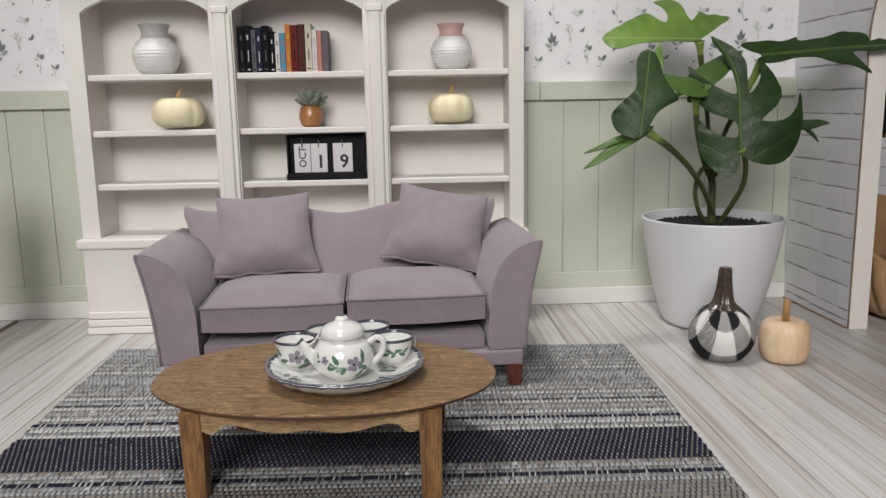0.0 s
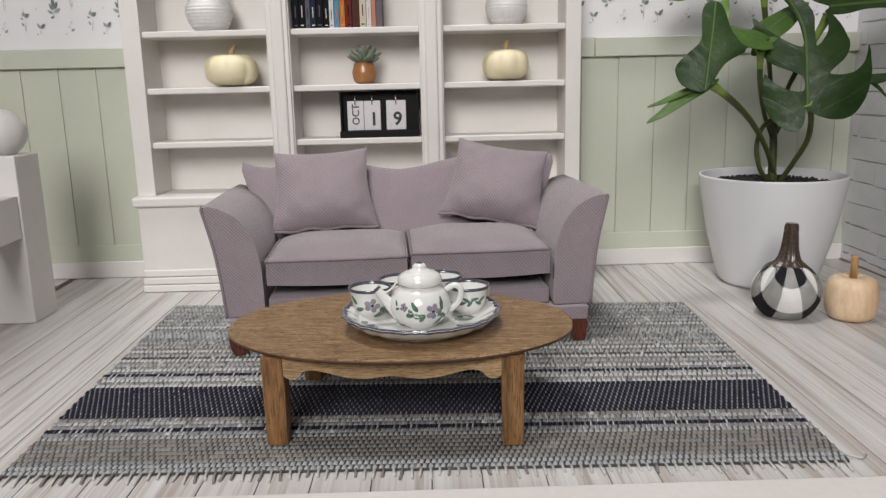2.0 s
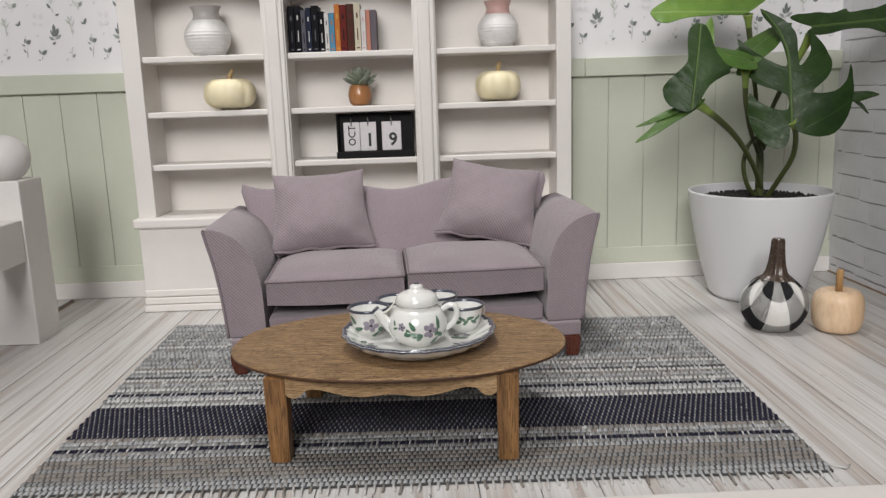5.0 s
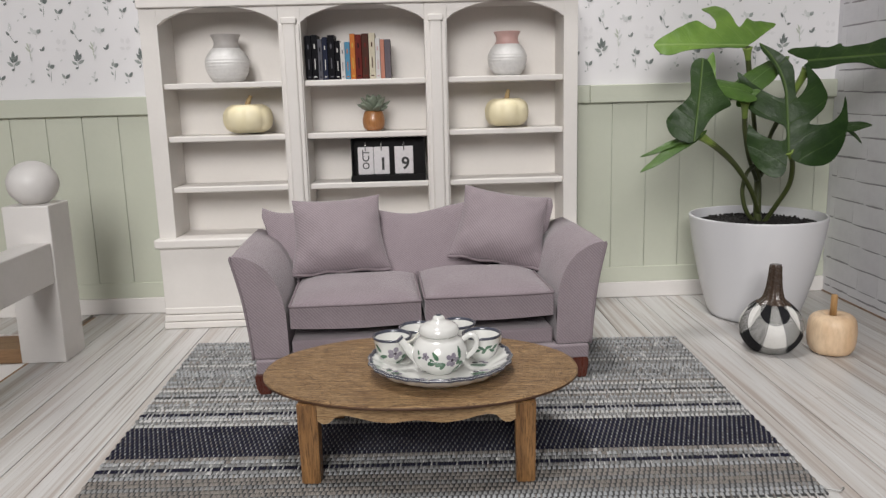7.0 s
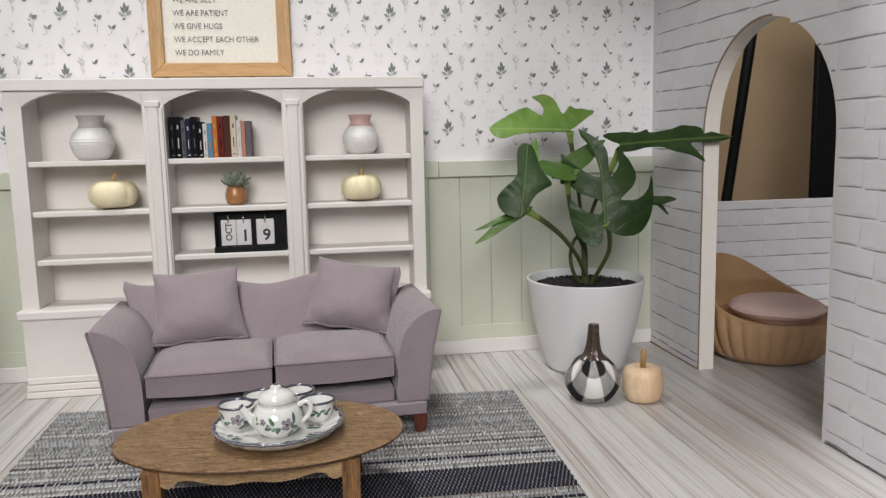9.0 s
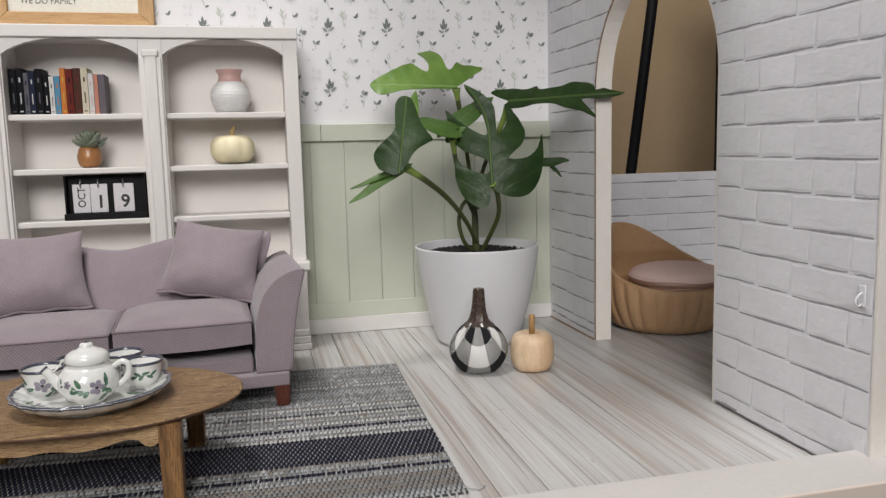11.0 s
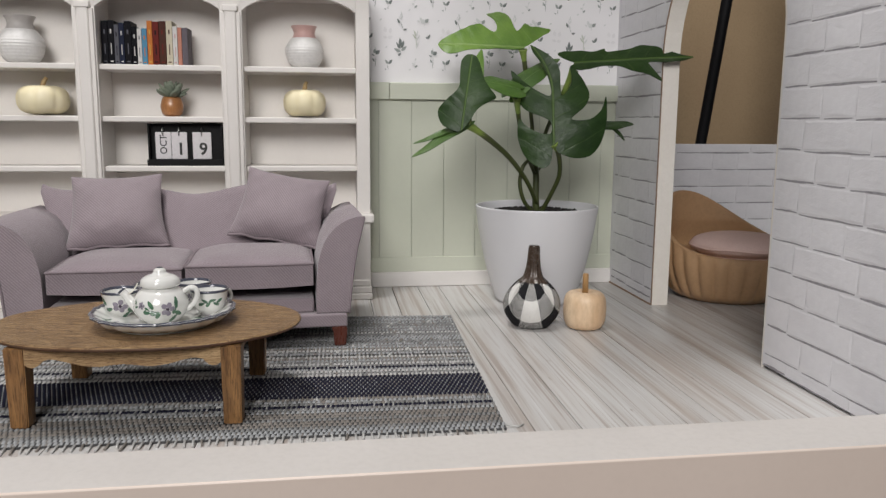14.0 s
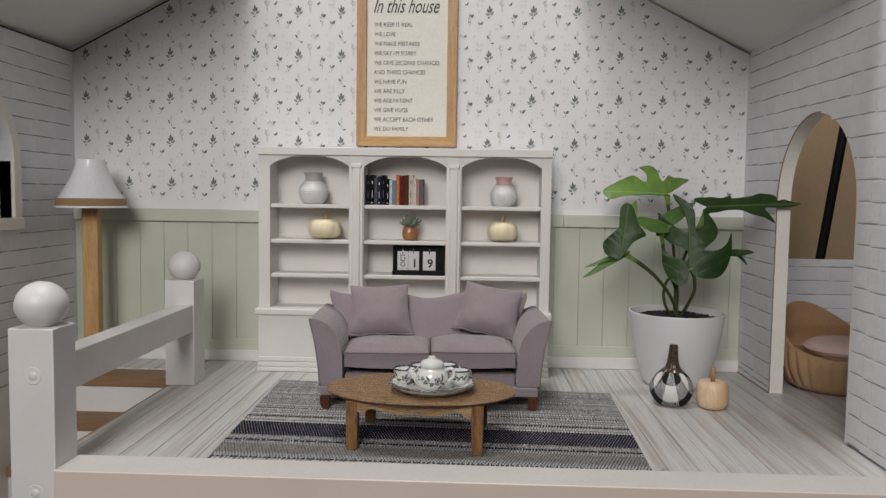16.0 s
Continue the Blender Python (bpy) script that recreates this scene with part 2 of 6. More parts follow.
# ---------- materials ----------
WHITE = surface("white_paint", (0.75, 0.73, 0.71), (0.69, 0.67, 0.65), 3.0, rough=0.42, bump_s=0.10, fine=45, dirt=0.03)
BEAM_TOP = surface("beam_top_paint_dimmed", (0.66, 0.63, 0.60), (0.61, 0.58, 0.55), 1.5, rough=0.5, bump_s=0.10, fine=40, dirt=0.05)
BEAM = surface("beam_front_paint_peach_lit", (0.74, 0.63, 0.555), (0.70, 0.59, 0.515), 1.5, rough=0.42, bump_s=0.08, fine=40, dirt=0.03)
TRIM = surface("white_trim_paint", (0.76, 0.735, 0.71), (0.71, 0.685, 0.66), 4.0, rough=0.38, bump_s=0.12, fine=40, dirt=0.03)
CASE = surface("bookcase_paint", (0.77, 0.74, 0.705), (0.725, 0.695, 0.66), 3.0, rough=0.45, bump_s=0.12, fine=50, dirt=0.03)
CASE_BACK = surface("bookcase_back_paint", (0.80, 0.765, 0.725), (0.765, 0.73, 0.69), 2.5, rough=0.6, bump_s=0.10, fine=50, dirt=0.03)
CREAM = surface("cream_wood_edge", (0.81, 0.775, 0.72), (0.75, 0.71, 0.65), 4.0, rough=0.5, bump_s=0.12, fine=60, dirt=0.05)
PAPER = surface("wallpaper_ground", (0.775, 0.765, 0.775), (0.745, 0.735, 0.745), 1.2, rough=0.55, bump_s=0.05, fine=90, dirt=0.02)
SPRIG = [surface(n, c, d, 30.0, rough=0.6, bump_s=0, fine=90, dirt=0.05) for n, c, d in (("sprig_dark", (0.105, 0.125, 0.12), (0.22, 0.245, 0.235)), ("sprig_mid", (0.22, 0.25, 0.24), (0.36, 0.39, 0.37)), ("sprig_pale", (0.56, 0.58, 0.57), (0.65, 0.66, 0.655)), ("sprig_sage", (0.40, 0.44, 0.35), (0.54, 0.57, 0.50)), ("sprig_ghost", (0.68, 0.675, 0.68), (0.73, 0.72, 0.73)))]
GREEN = surface("sage_panel_paint", (0.565, 0.585, 0.488), (0.52, 0.545, 0.45), 1.6, rough=0.5, bump_s=0.10, fine=50, dirt=0.03, vary=0.02)
GROOVE = surface("panel_groove", (0.47, 0.50, 0.42), None, 5.0, rough=0.7)
BRICK = surface("white_brick", (0.765, 0.76, 0.785), (0.71, 0.705, 0.73), 7.0, (1, 1, 2.2), rough=0.36, bump_s=0.35, fine=26, dirt=0.03, vary=0.03)
MORTAR = surface("brick_joint", (0.765, 0.76, 0.785), (0.715, 0.71, 0.735), 9.0, rough=0.5, bump_s=0.3, fine=40, dirt=0.05)
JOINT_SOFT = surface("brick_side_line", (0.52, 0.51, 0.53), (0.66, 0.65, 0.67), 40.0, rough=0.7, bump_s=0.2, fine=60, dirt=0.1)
JOINT_SHADOW = surface("brick_joint_shadow_line", (0.20, 0.19, 0.21), (0.42, 0.41, 0.43), 30.0, rough=0.7, bump_s=0.2, fine=60, dirt=0.1)
PLANK = plank_wood("whitewashed_plank")
SUBFLOOR = wood("bare_board_edge", (0.32, 0.19, 0.10), (0.24, 0.14, 0.07), 2.0, axis=0, rough=0.6)
CEIL = surface("ceiling_paint", (0.74, 0.73, 0.70), (0.70, 0.69, 0.66), 1.2, rough=0.6, bump_s=0.05, fine=50, dirt=0.02)
OAK = wood("table_oak", (0.62, 0.41, 0.205), (0.18, 0.09, 0.035), 1.6, axis=0, rough=0.42, vary=0.05, ring=52.0, bump_s=1.4, along=0.11, fleck=1.0, finer=6.0, hard=0.12, pit=0.42)
OAK_RAW = wood("table_oak_rubbed", (0.50, 0.34, 0.175), (0.31, 0.18, 0.08), 1.6, axis=0, rough=0.6, vary=0.05, ring=34.0, bump_s=0.8, along=0.08, fleck=0.9, finer=6.0, hard=0.12, pit=0.5)
OAK_EDGE = wood("table_oak_shaded_edge", (0.11, 0.052, 0.024), (0.05, 0.022, 0.012), 2.0, axis=0, rough=0.5, ring=12.0)
OAK_UP = wood("table_oak_upright", (0.38, 0.20, 0.075), (0.11, 0.05, 0.018), 1.6, axis=2, rough=0.4, vary=0.12, ring=24.0, bump_s=0.6, finer=6.0, fleck=0.75, hard=0.16, pit=0.45)
PINE = wood("pine", (0.58, 0.36, 0.16), (0.46, 0.26, 0.10), 1.8, axis=2, rough=0.5, ring=14.0, fleck=0.7)
PINE_H = wood("pine_across", (0.62, 0.38, 0.155), (0.50, 0.28, 0.105), 1.8, axis=0, rough=0.5, ring=14.0, fleck=0.7)
PALEWOOD = surface("pale_turned_wood", (0.84, 0.66, 0.46), (0.66, 0.44, 0.26), 4.0, (1.6, 1.6, 0.55), rough=0.42, bump_s=0.06, fine=26.0, dirt=0.10)
MAHOGANY = wood("red_brown_leg", (0.14, 0.035, 0.02), (0.08, 0.02, 0.012), 2.0, axis=2, rough=0.3, ring=10.0, coat=0.4)
MAUVE = fabric("mauve_twill", (0.296, 0.245, 0.266), (0.205, 0.166, 0.182), 230.0, bump_s=0.4)
MAUVE_FLAT = fabric("mauve_twill_cut_flat", (0.306, 0.255, 0.276), (0.226, 0.184, 0.200), 230.0, depth=0.0, bump_s=0.35)
PIPING = surface("mauve_piping", (0.25, 0.205, 0.222), None, 30.0, rough=0.85, bump_s=0.4, fine=160)
RAW_EDGE = surface("raw_board_edge", (0.36, 0.25, 0.18), (0.24, 0.16, 0.11), 14.0, rough=0.8, bump_s=0.3, fine=50, dirt=0.1)
SEAM_SHADE = surface("seam_shade", (0.075, 0.062, 0.055), None, 20.0, rough=0.9)
CHINA = surface("white_china", (0.74, 0.74, 0.71), (0.70, 0.70, 0.67), 3.0, rough=0.10, bump_s=0.0, fine=30, dirt=0.02, coat=0.8)
CHINA_BLUE = surface("slate_blue_glaze", (0.035, 0.038, 0.055), (0.085, 0.09, 0.12), 25.0, rough=0.15, bump_s=0.0, fine=60, coat=0.6)
PETAL = surface("mauve_glaze", (0.33, 0.30, 0.35), (0.20, 0.175, 0.225), 40.0, rough=0.15, bump_s=0.0, coat=0.6)
PLUM = surface("plum_glaze", (0.06, 0.045, 0.07), None, 40.0, rough=0.15, bump_s=0.0, coat=0.6)
LEAFGLAZE = surface("green_glaze", (0.045, 0.11, 0.07), (0.10, 0.20, 0.12), 40.0, rough=0.15, bump_s=0.0, coat=0.6)
POTWHITE = surface("white_plastic_pot", (0.745, 0.745, 0.765), (0.735, 0.735, 0.755), 1.0, rough=0.26, bump_s=0.0, fine=30.0, dirt=0.002, gloss=0.012)
SOIL = surface("black_soil", (0.02, 0.018, 0.017), (0.012, 0.011, 0.01), 30.0, rough=0.9, bump_s=1.0, fine=70)
STEM = surface("petiole_green", (0.075, 0.095, 0.026), (0.045, 0.058, 0.016), 8.0, rough=0.45, bump_s=0.2, fine=40)
STEMTOP = surface("petiole_top_yellow_green", (0.25, 0.34, 0.07), (0.16, 0.24, 0.05), 8.0, rough=0.45, bump_s=0.2)
VASEWHITE = surface("ribbed_white_ceramic", (0.84, 0.83, 0.81), (0.80, 0.79, 0.77), 6.0, rough=0.4, bump_s=0.15, fine=50)
VASEGREY = surface("grey_washed_ceramic", (0.42, 0.39, 0.37), (0.52, 0.50, 0.48), 9.0, rough=0.45, bump_s=0.2, fine=40)
VASEPINK = surface("pink_washed_ceramic", (0.55, 0.31, 0.28), (0.66, 0.46, 0.42), 9.0, rough=0.45, bump_s=0.2, fine=40)
PALEYELLOW = surface("pale_yellow_pumpkin", (0.88, 0.79, 0.51), (0.85, 0.77, 0.55), 7.0, rough=0.5, bump_s=0.15, fine=40, dirt=0.03)
STALK = surface("tan_stalk", (0.50, 0.36, 0.18), (0.40, 0.28, 0.13), 12.0, rough=0.6)
DARKSTALK = surface("dark_brown_glazed_stalk", (0.075, 0.052, 0.038), (0.05, 0.034, 0.025), 10.0, rough=0.25, bump_s=0.2, coat=0.3)


def gingham(name, square, twill):
    """Black and white check on the UV cloth: plain white, plain black, and twill where they cross."""
    m = bpy.data.materials.new(name)
    m.use_nodes = True
    nt = m.node_tree
    bsdf = nt.nodes["Principled BSDF"]
    sep = nt.nodes.new("ShaderNodeSeparateXYZ")
    nt.links.new(coords(nt, kind="UV"), sep.inputs[0])
    u, v = sep.outputs[0], sep.outputs[1]
    wobble = math_node(nt, "MULTIPLY", math_node(nt, "SUBTRACT", noise_tex(nt, coords(nt), 90.0, 2.0), 0.5), 0.010)

    def band(val, start):
        cell = math_node(nt, "DIVIDE", math_node(nt, "ADD", math_node(nt, "ADD", val, wobble), 10 * square - start), square * 2)
        return math_node(nt, "LESS_THAN", math_node(nt, "FRACT", cell), 0.5)
    a, b = band(u, -square / 2), band(v, 0.142)
    line = math_node(nt, "FRACT", math_node(nt, "DIVIDE", math_node(nt, "ADD", math_node(nt, "ADD", u, math_node(nt, "MULTIPLY", v, 0.7)), 10.0), twill))
    stripe_on = math_node(nt, "LESS_THAN", line, 0.40)
    both = math_node(nt, "MULTIPLY", a, b)
    one = math_node(nt, "SUBTRACT", math_node(nt, "ADD", a, b), math_node(nt, "MULTIPLY", both, 2.0))
    white = math_node(nt, "ADD", both, math_node(nt, "MULTIPLY", one, stripe_on))
    fuzz = noise_tex(nt, coords(nt), 160.0, 3.0)
    col = ramp_mix(nt, white, (0.010, 0.010, 0.012), (0.76, 0.75, 0.72))
    col = ramp_mix(nt, remap(nt, fuzz, 0.5, 0.8, 0.0, 0.35), col, (0.10, 0.10, 0.10))
    nt.links.new(col, bsdf.inputs["Base Color"])
    bsdf.inputs["Roughness"].default_value = 0.9
    bsdf.inputs["Specular IOR Level"].default_value = 0.25
    bump(nt, bsdf, math_node(nt, "ADD", line, fuzz), 0.5, 0.003)
    return m


GINGHAM = gingham("black_white_check", 0.122, 0.0095)
BLACK = surface("black_lacquer", (0.012, 0.011, 0.012), (0.007, 0.007, 0.007), 6.0, rough=0.45, bump_s=0.1, spec=0.15)
CARD = surface("white_card", (0.82, 0.79, 0.80), (0.78, 0.75, 0.76), 4.0, rough=0.6, bump_s=0.03)
STEEL = surface("steel_ring", (0.62, 0.62, 0.62), None, 6.0, rough=0.25, metal=1.0, bump_s=0)
CANVAS = surface("cream_print", (0.80, 0.78, 0.70), (0.77, 0.75, 0.67), 2.0, rough=0.6, bump_s=0.05)
INK_GREY = surface("grey_printed_ink", (0.16, 0.16, 0.16), None, 10.0, rough=0.7, bump_s=0)
INK = surface("printed_ink", (0.05, 0.05, 0.05), None, 10.0, rough=0.7, bump_s=0)
TERRA = wood("orange_turned_pot", (0.50, 0.235, 0.09), (0.36, 0.15, 0.05), 2.0, axis=2, rough=0.35, ring=10.0, coat=0.3)
SUCC = surface("dusty_green_succulent", (0.16, 0.20, 0.15), (0.26, 0.29, 0.22), 12.0, rough=0.55, bump_s=0.1)
SHADE = surface("white_lamp_shade", (0.80, 0.80, 0.82), (0.76, 0.76, 0.78), 3.0, rough=0.22, bump_s=0.05, coat=0.3)
JUTE = surface("jute_band", (0.38, 0.25, 0.13), (0.28, 0.175, 0.085), 5.0, (1, 1, 40), rough=0.85, bump_s=0.5, fine=20)
BASKET = surface("tan_rattan_plastic", (0.48, 0.30, 0.165), (0.41, 0.25, 0.13), 3.0, rough=0.42, bump_s=0.1, fine=40)
PINK = surface("pale_pink_cloth", (0.84, 0.63, 0.57), (0.78, 0.56, 0.50), 4.0, rough=0.85, bump_s=0.3, fine=120)
TAN = surface("tan_backcloth", (0.40, 0.29, 0.17), (0.34, 0.24, 0.14), 0.8, rough=0.9, bump_s=0.1)
DARK = surface("black_metal", (0.008, 0.008, 0.009), None, 5.0, rough=0.5, bump_s=0.05, spec=0.1)
BLUSH = surface("blush_wall", (0.72, 0.60, 0.54), (0.66, 0.54, 0.48), 3.0, (8, 1, 1), rough=0.6, bump_s=0.1)
YARN = [surface(n, a, b, 14.0, rough=0.95, bump_s=0.6, fine=150, dirt=0.1, spec=0.15) for n, a, b in (
    ("yarn_light_grey", (0.54, 0.535, 0.52), (0.45, 0.445, 0.432)), ("yarn_mid_grey", (0.19, 0.192, 0.19), (0.26, 0.262, 0.258)),
    ("yarn_dark_grey", (0.055, 0.055, 0.056), (0.095, 0.095, 0.096)), ("yarn_navy", (0.012, 0.012, 0.024), (0.018, 0.018, 0.034)),
    ("yarn_taupe", (0.185, 0.168, 0.15), (0.26, 0.238, 0.215)), ("yarn_cool_grey", (0.37, 0.38, 0.385), (0.30, 0.31, 0.315)))]


def leaf_material(name, c1, c2, vein, sheen=0.4):
    m = bpy.data.materials.new(name)
    m.use_nodes = True
    nt = m.node_tree
    bsdf = nt.nodes["Principled BSDF"]
    uv = coords(nt, kind="UV")
    sep = nt.nodes.new("ShaderNodeSeparateXYZ")
    nt.links.new(uv, sep.inputs[0])
    rib = math_node(nt, "ABSOLUTE", sep.outputs["X"])
    mid = remap(nt, rib, 0.003, 0.015, 0.75, 0.0)
    vec = coords(nt)
    sway = math_node(nt, "MULTIPLY", noise_tex(nt, vec, 5.0, 1.0), 0.09)
    run = math_node(nt, "ADD", math_node(nt, "SUBTRACT", sep.outputs["Y"], math_node(nt, "MULTIPLY", rib, 0.62)), sway)
    side = math_node(nt, "FRACT", math_node(nt, "MULTIPLY", run, 5.5))
    lateral = remap(nt, math_node(nt, "ABSOLUTE", math_node(nt, "SUBTRACT", side, 0.5)), 0.0, 0.045, 0.30, 0.0)
    lateral = math_node(nt, "MULTIPLY", lateral, remap(nt, noise_tex(nt, vec, 9.0, 2.0), 0.35, 0.65, 0.25, 1.0))
    twig = math_node(nt, "FRACT", math_node(nt, "MULTIPLY", run, 31.0))
    thin = remap(nt, math_node(nt, "ABSOLUTE", math_node(nt, "SUBTRACT", twig, 0.5)), 0.0, 0.16, 0.07, 0.0)
    thin = math_node(nt, "MULTIPLY", thin, remap(nt, noise_tex(nt, vec, 16.0, 2.0), 0.42, 0.62))
    veins = math_node(nt, "MAXIMUM", mid, math_node(nt, "MAXIMUM", lateral, thin))
    broad = remap(nt, noise_tex(nt, vec, 5.0, 4.0), 0.3, 0.7)
    col = ramp_mix(nt, broad, c1, c2)
    col = ramp_mix(nt, veins, col, vein)
    nt.links.new(col, bsdf.inputs["Base Color"])
    nt.links.new(remap(nt, noise_tex(nt, vec, 40.0, 3.0), 0.3, 0.7, 0.34, 0.5), bsdf.inputs["Roughness"])
    bsdf.inputs["Specular IOR Level"].default_value = sheen
    bump(nt, bsdf, math_node(nt, "ADD", math_node(nt, "MULTIPLY", veins, -1.0), noise_tex(nt, vec, 22.0, 3.0)), 0.45, 0.008)
    return m


LEAF_DARK = leaf_material("monstera_dark", (0.030, 0.064, 0.015), (0.012, 0.031, 0.008), (0.095, 0.155, 0.04), 0.26)
LEAF_MID = leaf_material("monstera_mid", (0.085, 0.17, 0.028), (0.045, 0.10, 0.018), (0.14, 0.24, 0.06))
LEAF_LIGHT = leaf_material("monstera_light", (0.165, 0.285, 0.05), (0.085, 0.175, 0.03), (0.22, 0.33, 0.09))

# ---------- the house: its dimensions ----------
XL, XR, YB, YF = -3.43, 2.385, 4.60, 1.62
EAVE, RIDGE, XM = 2.70, 4.21, -0.52
ARCH_Y, ARCH_R, ARCH_S = 3.247, 0.622, 1.46
YE = 1.725
WIN_Y, WIN_R, WIN_S, WIN_B = 3.13, 0.52, 1.70, 1.27


def structure(name, bm, mats, label):
    return tagged(part(name, bm, mats), label, "", "", "structure")


def arch_wall(name, x0, x1, yc, r, spring, sill, y0, y1, top, label):
    """A side wall along y with a round-headed opening."""
    bm = bmesh.new()
    n = 24
    curve = [(yc + r * math.cos(math.pi * k / n), spring + r * math.sin(math.pi * k / n)) for k in range(n + 1)]
    box(bm, x0, x1, yc + r, y1, 0, top)
    box(bm, x0, x1, y0, yc - r, 0.014 if sill == 0 else 0, top)
    if sill > 0:
        box(bm, x0, x1, yc - r, yc + r, 0, sill)
    for (ya, za), (yb, zb) in zip(curve, curve[1:]):
        vs = [bm.verts.new(p) for p in ((x0, ya, za), (x0, yb, zb), (x0, yb, top), (x0, ya, top), (x1, ya, za), (x1, yb, zb), (x1, yb, top), (x1, ya, top))]
        for idx in ((0, 1, 2, 3), (7, 6, 5, 4), (0, 4, 5, 1), (3, 2, 6, 7)):
            bm.faces.new([vs[i] for i in idx])
    return structure(name, bm, MORTAR, label)


wall_east = arch_wall("wall_east", XR, XR + 0.085, ARCH_Y, ARCH_R, ARCH_S, 0.0, YE, YB + 0.1, EAVE, "white brick side wall with a round-headed doorway")
structure("trim_east", bricks_of((XR - 0.004, XR + 0.089, YE - 0.014, YE - 0.001, 0.0, EAVE), bevel=0.002), CREAM, "cream wooden edge strip at the end of the brick wall")
wall_west = arch_wall("wall_west", XL - 0.09, XL, WIN_Y, WIN_R, WIN_S, WIN_B, YF, YB + 0.1, EAVE, "white brick side wall with a round-headed window opening")

# back wall with its gable
bm = bmesh.new()
slab(bm, [(XL - 0.09, -0.1), (XR, -0.1), (XR, EAVE), (XM, RIDGE), (XL - 0.09, EAVE)], YB, YB + 0.1)
wall_north = structure("wall_north", bm, PAPER, "back wall in white paper printed with small grey-green sprigs")

# sloping ceilings
# the ridge is left open, out of view, to let the overhead lamp into the room
SLOPE = (RIDGE - EAVE) / (XR - XM)
for a, b, nm in (((XL - 0.09, EAVE), (XM - 1.35, RIDGE - 1.35 * SLOPE), "ceiling"), ((XM + 1.35, RIDGE - 1.35 * SLOPE), (XR + 0.085, EAVE - 0.02), "ceiling")):
    bm = bmesh.new()
    slab(bm, [a, b, (b[0], b[1] + 0.08), (a[0], a[1] + 0.08)], 2.45, YB + 0.1)
    structure(nm, bm, CEIL, "plain off-white sloping ceiling under the gable")

# solid dark strip that paints in the shade of the seam where the left ceiling meets the walls
bm = bmesh.new()
slab(bm, [(XL, EAVE - 0.014), (XM - 1.35, RIDGE - 1.35 * SLOPE - 0.016), (XM - 1.35, RIDGE - 1.35 * SLOPE - 0.004), (XL, EAVE - 0.001)], YB - 0.008, YB - 0.001)
box(bm, XL + 0.0005, XL + 0.006, 2.45, YB - 0.01, EAVE - 0.016, EAVE - 0.004)
structure("trim_ceiling", bm, SEAM_SHADE, "thin dark strip for the shade in the seam between ceiling and walls")

# floor slab, with the stair well left open
bm = bricks_of((-2.275, XR + 0.085, 1.79, YB, -0.10, -0.022), (XL, -2.275, 4.22, YB, -0.10, -0.022), (XR + 0.085, 5.0, 1.79, 5.15, -0.10, -0.022))
floor = structure("floor", bm, SUBFLOOR, "whitewashed wooden plank floor with pale brown grain")

# skirting and panelled dado along the back wall
bm = bmesh.new()
box(bm, XL, XR, YB - 0.035, YB, 0.0, 0.10, 0.006)
structure("baseboard", bm, TRIM, "plain white painted baseboard")
bm = bmesh.new()
box(bm, XL, XR, YB - 0.006, YB, 0.10, 1.30)
dado = structure("trim", bm, GROOVE, "sage green tongue and groove dado panelling")
x = XL
while x < XR - 0.02:
    x1 = min(x + (0.154 if x == XL else 0.214), XR)
    part("panel", bricks_of((x + 0.0014, x1 - 0.0014, YB - 0.014, YB - 0.006, 0.19, 1.235), bevel=0.003), GREEN, dado)
    x = x1
part("lower_rail", bricks_of((XL, XR, YB - 0.021, YB - 0.006, 0.10, 0.197), bevel=0.003), GREEN, dado)
for xa, xb in ((XL, -1.70), (-1.70, 0.86), (0.86, XR)):
    part("top_rail", bricks_of((xa + 0.001, xb - 0.001, YB - 0.042, YB - 0.006, 1.228, 1.335), bevel=0.005), GREEN, dado)

# cream lining of the doorway and of the window
for nm, xa, xb, yc, r, s, z0, lab in (("door_1", XR + 0.0005, XR + 0.10, ARCH_Y, ARCH_R, ARCH_S, 0.0, "open round-headed doorway lined in cream painted wood"), ("window_1", XL - 0.10, XL + 0.03, WIN_Y, WIN_R, WIN_S, WIN_B, "open round-headed window with a cream wooden frame"), ("trim_door", XR - 0.0015, XR + 0.0025, ARCH_Y, ARCH_R, ARCH_S, 0.0, "thin raw brown edge round the doorway")):
    bm = bmesh.new()
    path = [(yc + r, z0)] + [(yc + r * math.cos(math.pi * k / 28), s + r * math.sin(math.pi * k / 28)) for k in range(29)] + [(yc - r, z0)]
    if nm == "trim_door":
        path = path[:17]
    t_in = {"door_1": 0.012, "window_1": -0.09, "trim_door": 0.0125}[nm]
    inner = [(yc + (y - yc) * (r - t_in) / r, s + (z - s) * (r - t_in) / r if z > s else z) for y, z in path]
    rows = []
    for (ya, za), (yb, zb) in zip(path, inner):
        rows.append([bm.verts.new(p) for p in ((xa, ya, za), (xb, ya, za), (xb, yb, zb), (xa, yb, zb))])
    for p, q in zip(rows, rows[1:]):
        for k in range(4):
            bm.faces.new((p[k], p[(k + 1) % 4], q[(k + 1) % 4], q[k]))
    bm.faces.new(rows[0])
    bm.faces.new(rows[-1])
    if nm == "window_1":
        box(bm, xa, xb + 0.02, yc - r - 0.09, yc + r + 0.09, z0 - 0.09, z0, 0.004)
    structure(nm, bm, RAW_EDGE if nm == "trim_door" else CREAM, lab)

structure("trim_base", bricks_of((XR - 0.010, XR, ARCH_Y + ARCH_R, YB - 0.03, 0.001, 0.008)), RAW_EDGE, "thin raw brown lower edge of the brick wall")

